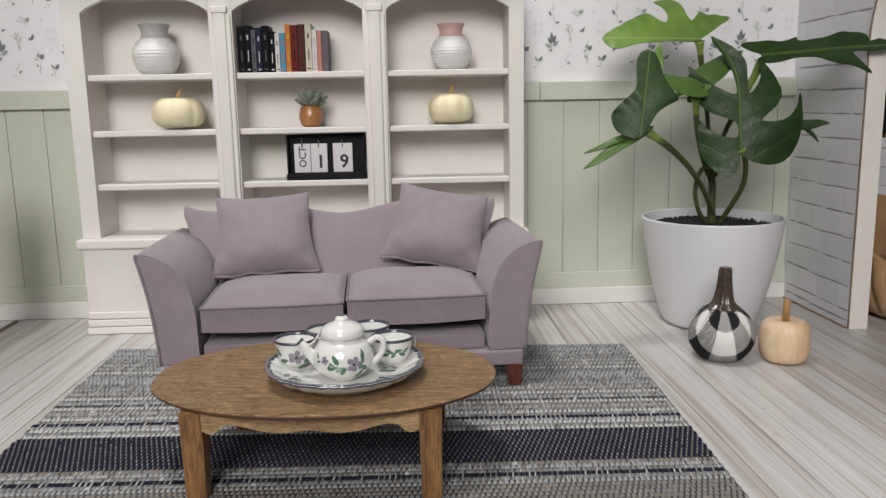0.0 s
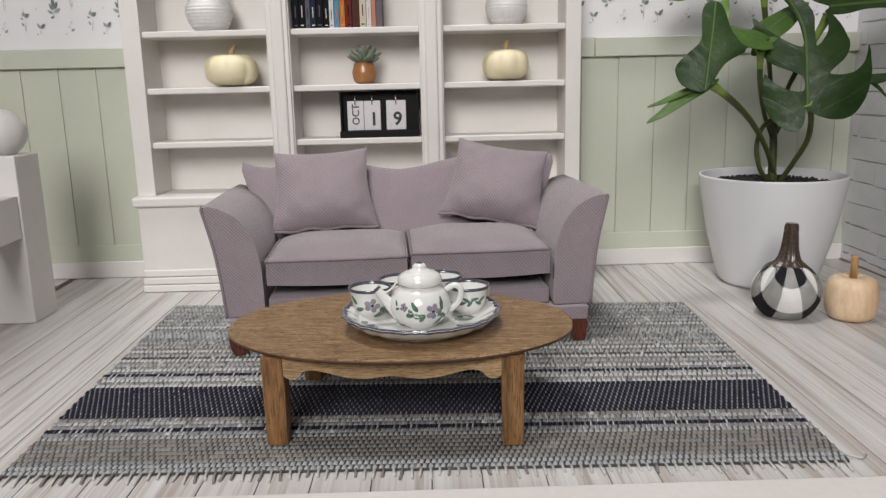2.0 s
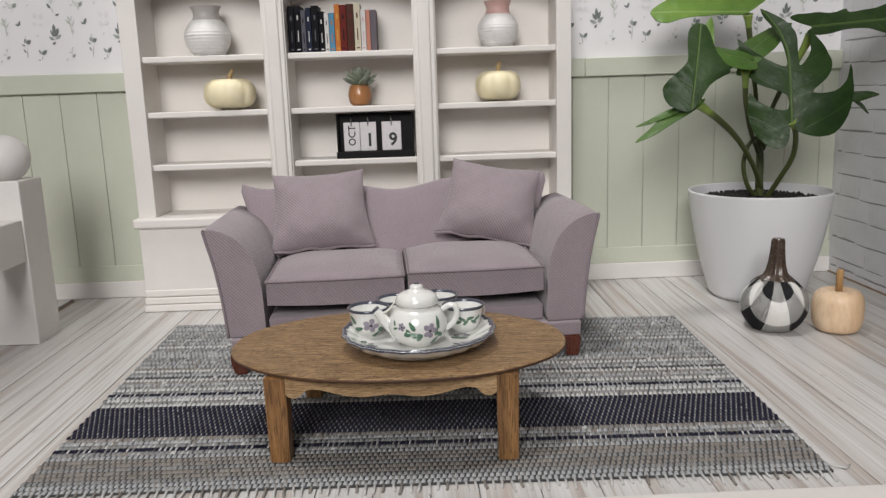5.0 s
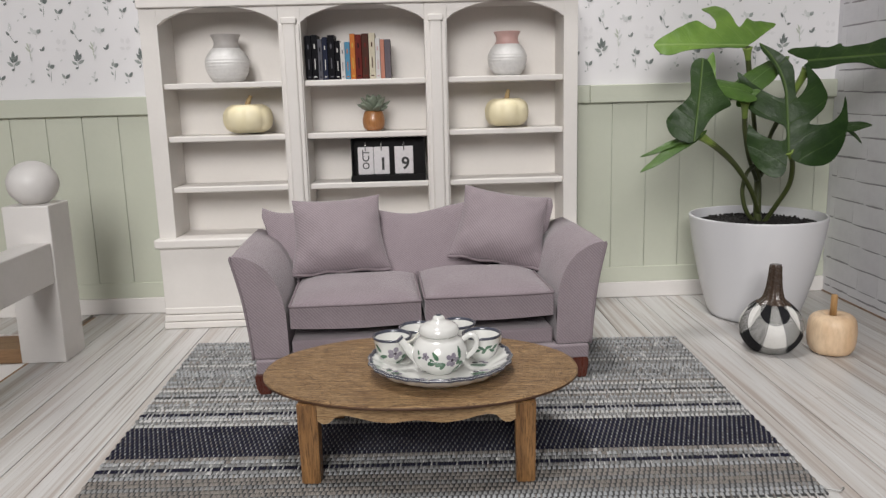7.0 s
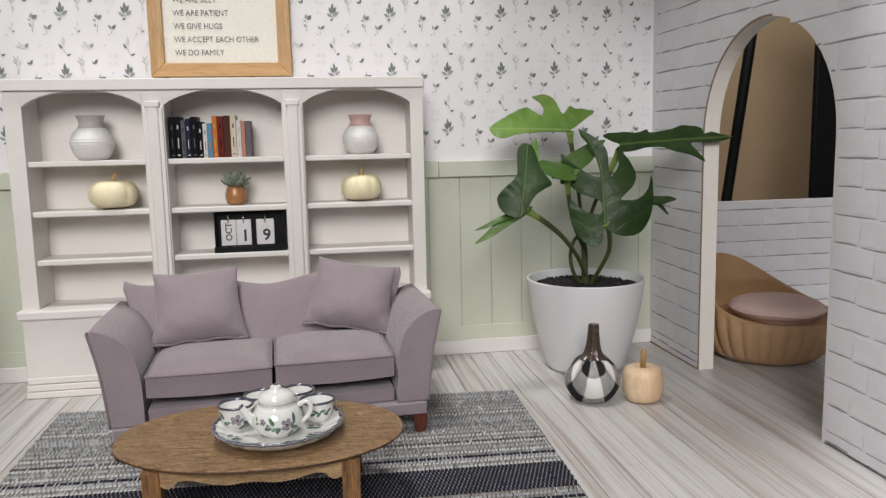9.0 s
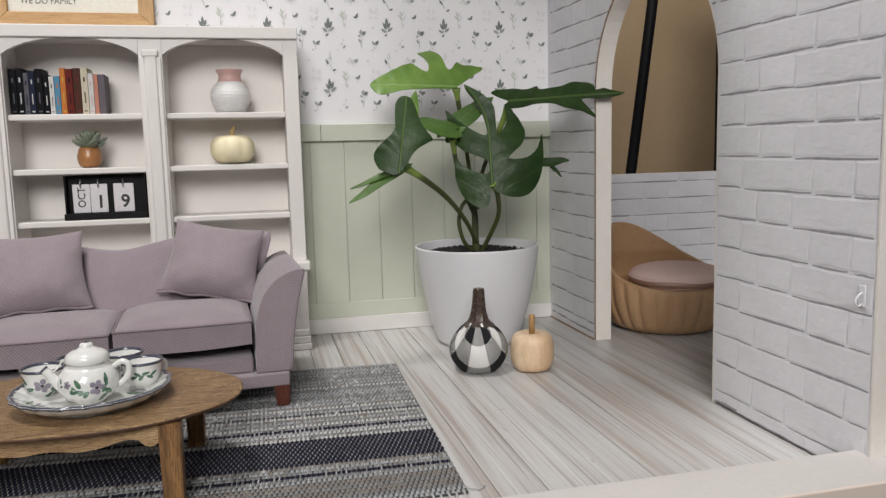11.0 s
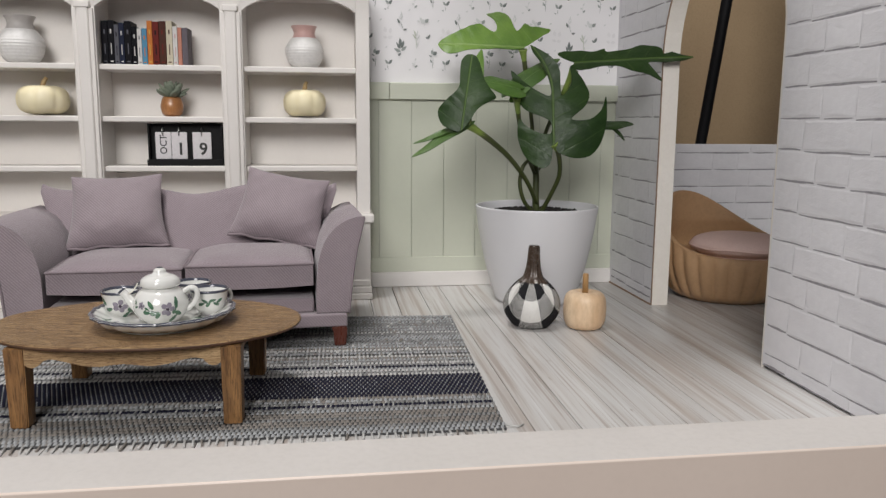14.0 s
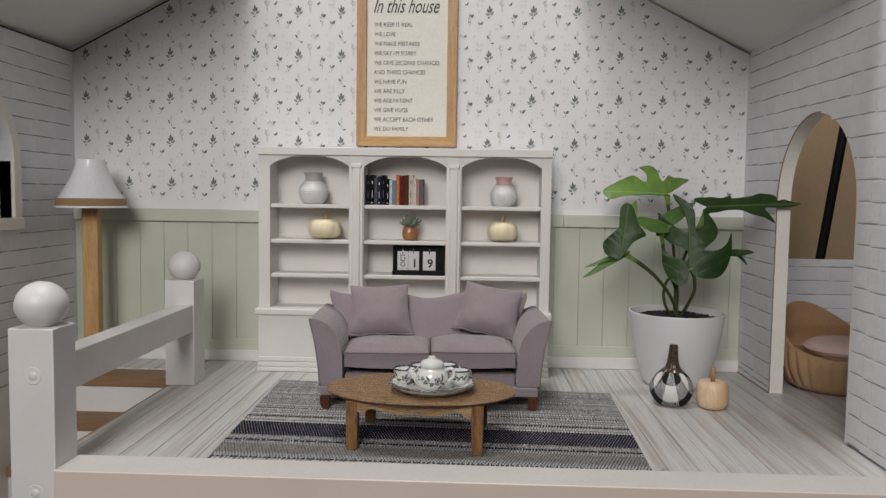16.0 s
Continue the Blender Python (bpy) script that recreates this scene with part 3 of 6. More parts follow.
# front beam, stair well lining, storey below
bm = bmesh.new()
box(bm, -1.966, 5.0, 1.545, 1.79, -0.108, 0.10, 0.006)
# front face carries peach reflected light in its colour; the top is dimmed under the lamp
for f in bm.faces:
    if f.calc_center_median().y < 1.56:
        f.material_index = 1
structure("trim_front", bm, [BEAM_TOP, BEAM], "wide white painted beam along the open front edge")
bm = bmesh.new()
box(bm, XL - 0.09, 5.0, YB + 0.1, YB + 0.18, -2.7, -0.1)
structure("wall_lower_north", bm, BLUSH, "blush coloured boarded wall of the storey below")
bm = bricks_of((XL - 0.09, 5.0, 1.2, YB + 0.18, -2.78, -2.7))
structure("floor_lower", bm, PLANK, "pale plank floor of the storey below")
bm = bricks_of((XL - 0.09, XL, 1.6, YB + 0.1, -2.7, 0.0), bevel=0.0)
structure("wall_lower_west", bm, WHITE, "white wall beside the stair well")

# room beyond the doorway
bm = bricks_of((XR + 0.085, 5.0, 5.15, 5.23, 0, 0.94))
half_wall = structure("wall_terrace", bm, MORTAR, "low white brick wall in the next room")
bm = bmesh.new()
for k in range(60):
    xa, xb = 2.0 + k * 0.12, 2.0 + (k + 1) * 0.12
    vs = [bm.verts.new((px, 7.0 + 0.06 * math.sin(1.9 * px) + 0.03 * math.sin(5.3 * px), pz)) for px, pz in ((xa, -1), (xb, -1), (xb, 6), (xa, 6))]
    f = bm.faces.new(vs)
    f.smooth = True
bmesh.ops.remove_doubles(bm, verts=bm.verts, dist=0.001)
structure("backdrop", bm, TAN, "tan cloth hanging beyond the low wall")

# plank floor, brick by brick walls come last in the file


# ---------- stairs and balustrade ----------
def stairs():
    st = thing("staircase", (-2.85, 3.9, -2.7), 0, "white steps with brown wooden treads going down a stair well", "staircase")
    for k in range(6):
        y, z = 4.20 - 0.235 * k, 2.685 - 0.30 * k
        part("tread", bricks_of((-0.578, 0.57, y - 0.235 - 3.9, y + 0.03 - 3.9, z - 0.085, z), bevel=0.006), SUBFLOOR, st)
        part("riser", bricks_of((-0.578, 0.57, y - 0.215 - 3.9, y - 0.195 - 3.9, z - 0.30, z - 0.085)), WHITE, st)
    return st


stairs()


def newel(x0, x1, y0, y1, z0, z1, r):
    cx, cy = (x0 + x1) / 2, (y0 + y1) / 2
    ob = thing("newel_post", (cx, cy, z0), 0, "square white newel post with a round ball finial", "newel post", "newel posts of the balustrade")
    w, d = (x1 - x0) / 2, (y1 - y0) / 2
    part("post", bricks_of((-w, w, -d, d, 0, z1 - z0), bevel=0.006), TRIM, ob)
    bm = bmesh.new()
    bmesh.ops.create_uvsphere(bm, u_segments=32, v_segments=20, radius=r, matrix=Matrix.Translation((0, 0, z1 - z0 + r * 0.84)) @ Matrix.Diagonal((1, 1, 0.93, 1)))
    for f in bm.faces:
        f.smooth = True
    part("ball_finial", bm, WHITE, ob)
    return ob, w, d


n1, w, d = newel(-2.196, -1.968, 1.57, 1.79, -2.7, 0.80, 0.127)
for z in (0.565, -0.03):
    bm = bmesh.new()
    lathe(bm, [(0.0005, 0.006), (0.014, 0.0065), (0.022, 0.001), (0.027, -0.004), (0.033, -0.003), (0.040, 0.003), (0.045, 0.0), (0.045, -0.02)], 28)
    bm.transform(Matrix.Translation((0.01, -d, z + 2.7)) @ Matrix.Rotation(radians(90), 4, "X"))
    part("screw_cap", bm, TRIM, n1)
newel(-2.258, -2.03, 3.66, 3.89, 0.0, 0.81, 0.122)
part_rail = thing("handrail", (-2.1, 2.72, 0.42), 0, "plain white painted wooden handrail between two newel posts", "handrail")
part("rail", bricks_of((-0.075, 0.062, -0.928, 0.938, 0.0, 0.205), bevel=0.006), TRIM, part_rail)


# ---------- bookcase ----------
def bookcase():
    bc = thing("bookcase", (-0.49, 4.22, 0.0), 0, "white painted triple bookcase with arched tops and open shelves", "bookcase")
    X = lambda v: v + 0.49
    yb = 0.335
    bays = [(-1.598, -0.942), (-0.818, -0.139), (-0.014, 0.638)]
    part("back_panel", bricks_of((X(-1.69), X(0.712), 0.30, yb, 0.50, 1.85)), CASE_BACK, bc)
    for xa, xb in ((-1.695, -1.598), (0.638, 0.718)):
        part("side_panel", bricks_of((X(xa), X(xb), 0.02, 0.30, 0.53, 1.80), bevel=0.003), CASE, bc)
    for xa, xb in ((-0.942, -0.818), (-0.139, -0.014)):
        divider = part("divider", bricks_of((X(xa), X(xb), 0.02, 0.30, 0.53, 1.80), bevel=0.003), CASE, bc)
        bm = bmesh.new()
        xm = X((xa + xb) / 2)
        box(bm, xm - 0.034, xm + 0.034, -0.008, 0.022, 0.53, 1.705, 0.012, 3)
        box(bm, xm - 0.055, xm + 0.055, 0.004, 0.021, 0.53, 1.70, 0.004)
        box(bm, xm - 0.042, xm + 0.042, -0.012, 0.022, 1.70, 1.735, 0.005)
        part("pilaster", bm, CASE, divider)
    for xa, xb in bays:
        n = 20
        xm, half = X((xa + xb) / 2), (xb - xa) / 2
        bm = bmesh.new()
        pts = [(xm + half * (2 * k / n - 1), 1.712 + 0.092 * (1 - abs(2 * k / n - 1) ** 2.0) ** 0.8) for k in range(n + 1)]
        for (x0, z0), (x1, z1) in zip(pts, pts[1:]):
            vs = [bm.verts.new(p) for p in ((x0, 0.02, z0), (x1, 0.02, z1), (x1, 0.02, 1.80), (x0, 0.02, 1.80), (x0, 0.06, z0), (x1, 0.06, z1), (x1, 0.06, 1.80), (x0, 0.06, 1.80))]
            for idx in ((0, 1, 2, 3), (7, 6, 5, 4), (4, 5, 1, 0), (3, 2, 6, 7)):
                bm.faces.new([vs[i] for i in idx])
        bmesh.ops.remove_doubles(bm, verts=bm.verts, dist=0.0005)
        part("arch", bm, CASE, bc)
        for z in (1.398, 1.104, 0.817):
            part("shelf", bricks_of((X(xa), X(xb), 0.045, 0.30, z - 0.033, z), bevel=0.006), CASE, bc)
    part("cornice", bricks_of((X(-1.70), X(0.723), 0.0, yb, 1.80, 1.866), bevel=0.006), CASE, bc)
    part("ledge", bricks_of((X(-1.715), X(0.738), -0.035, yb, 0.475, 0.53), bevel=0.012), CASE, bc)
    part("base_cabinet", bricks_of((X(-1.69), X(0.715), -0.012, yb, 0.12, 0.475), bevel=0.003), CASE, bc)
    for k, z in enumerate((0.0, 0.042, 0.084)):
        part("plinth_board", bricks_of((X(-1.70) + 0.004 * k, X(0.725) - 0.004 * k, -0.028 + 0.005 * k, yb, z + 0.001, z + 0.04), bevel=0.006), CASE, bc)
    return bc


bookcase()


# ---------- things on the shelves ----------
def book(x, w, h, d, cover, lean, z, lines):
    label = "small upright " + cover[0] + " book on a white shelf"
    ob = thing("book", (x, 4.325, z), 0, label, "book", "books on the shelf")
    ob.rotation_euler = (0, radians(lean), 0)
    bm = bmesh.new()
    box(bm, 0, w, 0, 0.006, 0, h, 0.0015)
    box(bm, 0, 0.004, 0.003, d, 0, h)
    box(bm, w - 0.004, w, 0.003, d, 0, h)
    part("cover", bm, BOOKMAT[cover[0]], ob)
    part("pages", bricks_of((0.004, w - 0.004, 0.004, d - 0.006, 0.003, h - 0.005)), CARD, ob)
    if lines:
        bm = bmesh.new()
        for zz, hh, wa in ((0.20 + 1.2 * w, 0.24, 0.08), (0.70, 0.10, 0.12), (0.06, 0.025, 0.26)):
            box(bm, w * (0.5 - wa), w * (0.5 + wa), -0.001, 0.001, h * zz, h * (zz + hh))
        part("title_bar", bm, BOOKMAT[lines], ob)


BOOKMAT = {n: surface("book_" + n.replace(" ", "_"), c, None, 14.0, rough=0.5, bump_s=0.05, dirt=0.08, spec=0.08) for n, c in {
    "black": (0.006, 0.006, 0.009), "white": (0.72, 0.70, 0.68), "grey": (0.12, 0.12, 0.14), "navy": (0.02, 0.025, 0.05), "blue": (0.11, 0.30, 0.46), "orange": (0.60, 0.20, 0.05),
    "dark red": (0.16, 0.025, 0.02), "brown": (0.085, 0.035, 0.025), "cream": (0.68, 0.62, 0.48), "pink": (0.62, 0.40, 0.40), "salmon": (0.58, 0.26, 0.19), "slate": (0.16, 0.14, 0.16), "yellow": (0.65, 0.45, 0.10)}.items()}
bx = -0.812
for cover, w, h, lines in (("black", 0.036, 0.245, "grey"), ("black", 0.034, 0.248, "white"), ("grey", 0.026, 0.225, "black"), ("navy", 0.03, 0.236, "white"), ("black", 0.04, 0.246, "grey"), ("black", 0.03, 0.215, "white"),
                           ("white", 0.026, 0.205, "grey"), ("blue", 0.03, 0.206, "orange"), ("orange", 0.03, 0.25, "yellow"), ("dark red", 0.036, 0.246, "black"), ("brown", 0.04, 0.25, "dark red"), ("cream", 0.036, 0.252, "brown"),
                           ("white", 0.028, 0.222, "pink"), ("salmon", 0.024, 0.216, ""), ("slate", 0.034, 0.216, "")):
    book(bx, w - 0.002, h, 0.15, (cover,), 0.0, 1.399, lines)
    bx += w


def vase(x, z, r, h, m_top, label):
    ob = thing("vase", (x, 4.37, z), 0, label, "vase")
    prof = [(0.55, 0.0), (0.72, 0.05), (0.90, 0.18), (1.0, 0.36), (0.97, 0.50), (0.80, 0.64), (0.64, 0.72)]
    body = smooth_line(prof, 10)
    bm = bmesh.new()
    lathe(bm, [(r * p[0] * (1 + 0.012 * math.sin(p[1] * 95) * min(1.0, max(0.0, (0.62 - p[1]) * 6))), h * p[1]) for p in body], 36)
    part("body", bm, VASEWHITE, ob)
    bm = bmesh.new()
    neck = smooth_line([(0.66, 0.70), (0.57, 0.78), (0.55, 0.86), (0.62, 0.95), (0.68, 1.0), (0.62, 1.0), (0.52, 0.93), (0.48, 0.84)], 4)
    lathe(bm, [(r * p[0], h * p[1]) for p in neck], 36, cap=False)
    part("neck", bm, m_top, ob)
    return ob


vase(-1.262, 1.399, 0.123, 0.262, VASEGREY, "round ribbed white vase with a grey washed neck")
vase(0.335, 1.399, 0.113, 0.243, VASEPINK, "round ribbed white vase with a pink washed neck")


def lobed(bm, r, h, lobes, depth, n=64, rows=20, flat=0.0, pick=None, z0=0.0):
    """A ribbed pumpkin body: squashed, with dimples at top and bottom."""
    grid = []
    for j in range(rows + 1):
        t = math.pi * j / rows
        ring = []
        for k in range(n):
            a = 2 * math.pi * k / n
            rib = 1 - depth * (1 - abs(math.sin(lobes * a / 2))) ** 2.2 * math.sin(t) ** 0.5
            rr = r * (math.sin(t) ** 0.72) * rib
            zz = h * (0.5 - 0.5 * math.copysign(abs(math.cos(t)) ** 0.8, math.cos(t)))
            dimple = 0.16 * h * math.exp(-((rr / (0.34 * r)) ** 2))
            zz += dimple if j < rows / 2 else -dimple
            ring.append(bm.verts.new((rr * math.cos(a), rr * math.sin(a), zz + z0 - 0.0)))
        grid.append(ring)
    for j in range(rows):
        for k in range(n):
            vs = (grid[j][k], grid[j][(k + 1) % n], grid[j + 1][(k + 1) % n], grid[j + 1][k])
            try:
                f = bm.faces.new(vs)
            except ValueError:
                continue
            f.smooth = True
            if pick:
                f.material_index = pick(k, j)
    bmesh.ops.remove_doubles(bm, verts=bm.verts, dist=0.00004)


def small_pumpkin(x, z, r, h, turn):
    ob = thing("pumpkin", (x, 4.37, z), turn, "small pale yellow ribbed pumpkin with a tan stalk", "pumpkin", "pale pumpkins on the shelves")
    bm = bmesh.new()
    lobed(bm, r, h, 7, 0.09)
    part("body", bm, PALEYELLOW, ob)
    bm = bmesh.new()
    tube(bm, smooth_line([(0, 0, h * 0.82), (0.002, 0, h * 0.98), (0.010, 0.004, h * 1.1), (0.022, 0.008, h * 1.22)], 4), [0.02] * 4 + [0.014] * 5 + [0.011] * 4, 8)
    part("stalk", bm, STALK, ob)


small_pumpkin(-1.165, 1.105, 0.143, 0.178, 10)
small_pumpkin(0.33, 1.105, 0.128, 0.174, 40)


def succulent():
    ob = thing("potted_succulent", (-0.445, 4.36, 1.105), 0, "dusty green succulent in a round orange-brown wooden pot", "potted plant")
    bm = bmesh.new()
    lathe(bm, smooth_line([(0.035, 0.0), (0.055, 0.015), (0.065, 0.055), (0.056, 0.098), (0.048, 0.112), (0.042, 0.112), (0.04, 0.095)], 5), 28)
    part("pot", bm, TERRA, ob)
    rng = random.Random(5)
    for k in range(22):
        a, tilt = k * 2.4, 0.30 + 0.95 * (k % 11) / 11
        ln = rng.uniform(0.09, 0.128)
        bm = bmesh.new()
        m = Matrix.Translation((0, 0, 0.10)) @ Matrix.Rotation(a, 4, "Z") @ Matrix.Rotation(tilt, 4, "Y")
        keys = [(0.007, 0.0), (0.020, 0.3), (0.027, 0.6), (0.019, 0.85), (0.001, 1.0)]
        lathe(bm, [(w0, ln * t) for w0, t in keys], 8)
        bm.transform(Matrix.Diagonal((0.4, 1, 1, 1)))
        bm.transform(m)
        part("leaf", bm, SUCC, ob)
    return ob


succulent()


def calendar():
    ob = thing("desk_calendar", (-0.367, 4.30, 0.818), 0, "black flip calendar stand with white date cards on rings", "calendar")
    part("back_board", bricks_of((-0.213, 0.213, 0.05, 0.065, 0.012, 0.245), bevel=0.002), BLACK, ob)
    part("base_tray", bricks_of((-0.216, 0.216, -0.02, 0.068, 0.0, 0.018), bevel=0.002), BLACK, ob)
    part("tray_lip", bricks_of((-0.216, 0.216, -0.024, -0.014, 0.0, 0.036), bevel=0.002), BLACK, ob)
    for x in (-0.213, 0.204):
        part("side_cheek", bricks_of((x, x + 0.009, 0.0, 0.064, 0.018, 0.245), bevel=0.002), BLACK, ob)
    for xa, xb, text, spin in ((-0.177, -0.087, "OCT", 90), (-0.085, 0.005, "1", 0), (0.036, 0.144, "9", 0)):
        card = part("date_card", bricks_of((xa, xb, 0.028, 0.036, 0.037, 0.196), bevel=0.004), CARD, ob, "white card with black printing")
        mid = (xa + xb) / 2
        if spin:
            words(text, 0.056, INK, card, (mid + 0.020, 0.0275, 0.066), spin=90, wide=0.95, name="month", bold=0.012)
        else:
            words(text, 0.10, INK, card, (mid + 0.008, 0.0275, 0.064), align="CENTER", name="numeral", bold=0.022)
        bm = bmesh.new()
        tube(bm, [(mid, 0.032 + 0.020 * math.cos(t * math.pi / 8), 0.198 + 0.024 * math.sin(t * math.pi / 8)) for t in range(17)], 0.0035, 6)
        part("ring", bm, STEEL, ob, "small steel ring")


calendar()


# ---------- framed print ----------
def print_frame():
    x0, x1, z0, z1 = -0.932, -0.074, 1.900, 3.36
    cx = (x0 + x1) / 2
    ob = thing("framed_print", (cx, 4.597, z0), 0, "tall cream print of house rules in a plain pine frame", "picture")
    w, h, b = (x1 - x0) / 2, z1 - z0, 0.084
    part("print", bricks_of((-w + 0.02, w - 0.02, -0.022, -0.006, 0.02, h - 0.02)), CANVAS, ob)
    for pts, m in (([(-w, 0), (w, 0), (w - b, b), (-w + b, b)], PINE_H), ([(-w, h), (-w + b, h - b), (w - b, h - b), (w, h)], PINE_H), ([(-w, 0), (-w + b, b), (-w + b, h - b), (-w, h)], PINE), ([(w, 0), (w, h), (w - b, h - b), (w - b, b)], PINE)):
        bm = bmesh.new()
        slab(bm, pts, -0.05, -0.002)
        bmesh.ops.bevel(bm, geom=bm.edges[:], offset=0.003, segments=1, affect="EDGES")
        part("frame_side", bm, m, ob)
    lines = ("WE KEEP IT REAL", "WE LOVE", "WE MAKE MISTAKES", "WE SAY I'M SORRY", "WE GIVE SECOND CHANCES", "AND THIRD CHANCES", "WE HAVE FUN", "WE ARE SILLY", "WE ARE PATIENT", "WE GIVE HUGS", "WE ACCEPT EACH OTHER", "WE DO FAMILY")
    for k, text in enumerate(lines):
        words(text, 0.050, INK_GREY, ob, (-0.785 - cx, -0.0235, 2.914 - 0.0801 * k - z0), wide=0.86)
    words("In this house", 0.175, INK, ob, (-0.80 - cx, -0.0235, 3.03 - z0), shear=0.45, wide=0.62, name="title_lettering")


print_frame()


# ---------- floor lamp ----------
def floor_lamp():
    ob = thing("floor_lamp", (-3.085, 4.2, 0.0), 0, "wooden floor lamp with a glossy white bell shade and jute band", "lamp")
    bm = bmesh.new()
    lathe(bm, [(0.125, 0.0), (0.125, 0.03), (0.11, 0.045), (0.075, 0.05)], 32)
    part("base", bm, PALEWOOD, ob)
    part("post", bricks_of((-0.066, 0.066, -0.045, 0.045, 0.045, 1.40), bevel=0.01), PINE, ob)
    bm = bmesh.new()
    outer = smooth_line([(0.262, 1.42), (0.240, 1.45), (0.186, 1.54), (0.135, 1.65), (0.108, 1.74)], 6)
    lathe(bm, [(r, z) for r, z in outer] + [(r - 0.008, z) for r, z in outer[::-1]], 40, cap=False)
    shade = part("shade", bm, SHADE, ob, "glossy white bell shade")
    bm = bmesh.new()
    lathe(bm, [(0.272, 1.36), (0.272, 1.42), (0.260, 1.422), (0.260, 1.36), (0.272, 1.36)], 40, cap=False)
    part("jute_band", bm, JUTE, shade, "brown jute band round the rim")
    bm = bmesh.new()
    lathe(bm, [(0.280, 1.345), (0.280, 1.36), (0.256, 1.362), (0.256, 1.345), (0.280, 1.345)], 40, cap=False)
    part("rim", bm, SHADE, shade)


floor_lamp()


# ---------- sofa ----------
def pillow_edge(u, v, w, h, pinch, slump):
    """A point of the flat pillow outline: drawn-out corners, sagging wider at the foot."""
    x = u * (1 - pinch * (1 - v * v) * abs(u)) * w / 2 * (1 - slump * v)
    z = v * (1 - pinch * (1 - u * u) * abs(v) * (1.0 if v > 0 else 0.45)) * h / 2
    return x, z


def pillow_mesh(w, h, thick, pinch=0.09, n=26, seed=1, slump=0.06):
    """A square throw pillow in x and z, plump in y, with soft creases running in from the corners."""
    rng = random.Random(seed)
    ph = [rng.uniform(0, 6) for _ in range(6)]
    bm = bmesh.new()
    rims = []
    for s in (-1, 1):
        grid = []
        for j in range(n + 1):
            row = []
            for k in range(n + 1):
                u, v = 2 * k / n - 1, 2 * j / n - 1
                x, z = pillow_edge(u, v, w, h, pinch, slump)
                body = max(0.0, (1 - abs(u) ** 2.6) * (1 - abs(v) ** 2.6)) ** 0.72
                sag = 1.0 - 0.22 * v
                crease = 0.006 * math.sin(9 * (u + v) + ph[2]) * abs(u * v) ** 0.8 + 0.005 * math.sin(10 * (u - v) + ph[3]) * abs(u * v) ** 0.8
                ripple = 0.004 * math.sin(8 * u + ph[4]) * max(0.0, -v) ** 3
                y = s * max(0.004, thick / 2 * body * sag) + (0.005 * math.sin(3.1 * u + ph[0]) * math.sin(2.7 * v + ph[1]) + crease) * min(1.0, body * 2.5) + ripple
                row.append(bm.verts.new((x, y, z)))
            grid.append(row)
        for j in range(n):
            for k in range(n):
                f = bm.faces.new((grid[j][k], grid[j][k + 1], grid[j + 1][k + 1], grid[j + 1][k]))
                f.smooth = True
        rims.append([grid[0][k] for k in range(n)] + [grid[j][n] for j in range(n)] + [grid[n][k] for k in range(n, 0, -1)] + [grid[j][0] for j in range(n, 0, -1)])
    for k in range(4 * n):
        f = bm.faces.new((rims[0][k], rims[0][(k + 1) % (4 * n)], rims[1][(k + 1) % (4 * n)], rims[1][k]))
        f.smooth = True
    return bm


def seat_cushion(bm, x0, x1, y0, y1, z0, z1):
    """Boxed cushion: crowned top, slightly bowed sides."""
    n = 16
    top = []
    for j in range(n + 1):
        row = []
        for k in range(n + 1):
            u, v = 2 * k / n - 1, 2 * j / n - 1
            crown = 0.042 * (1 - u**4) * (1 - v**4) + 0.003 * math.sin(5 * u + 9 * x0) * math.sin(4 * v + 1)
            bow = 0.008 * (1 - u * u)
            row.append(bm.verts.new((x0 + (x1 - x0) * (u + 1) / 2, y0 + (y1 - y0) * (v + 1) / 2 - (bow if v < 0 else 0) * -v, z1 + crown)))
        top.append(row)
    low = [[bm.verts.new((v.co.x, v.co.y, z0 - 0.008 * math.sin(math.pi * k / n))) for k, v in enumerate(row)] for row in top]
    for j in range(n):
        for k in range(n):
            f = bm.faces.new((top[j][k], top[j][k + 1], top[j + 1][k + 1], top[j + 1][k]))
            f.smooth = True
            bm.faces.new((low[j][k + 1], low[j][k], low[j + 1][k], low[j + 1][k + 1]))
    for k in range(n):
        bm.faces.new((low[0][k], low[0][k + 1], top[0][k + 1], top[0][k]))
        bm.faces.new((low[n][k + 1], low[n][k], top[n][k], top[n][k + 1]))
        bm.faces.new((low[k + 1][0], low[k][0], top[k][0], top[k + 1][0]))
        bm.faces.new((low[k][n], low[k + 1][n], top[k + 1][n], top[k][n]))
    return [v.co.copy() for v in top[0]] + [row[n].co.copy() for row in top[1:]] + [v.co.copy() for v in top[n][::-1][1:]] + [row[0].co.copy() for row in top[::-1][1:]]


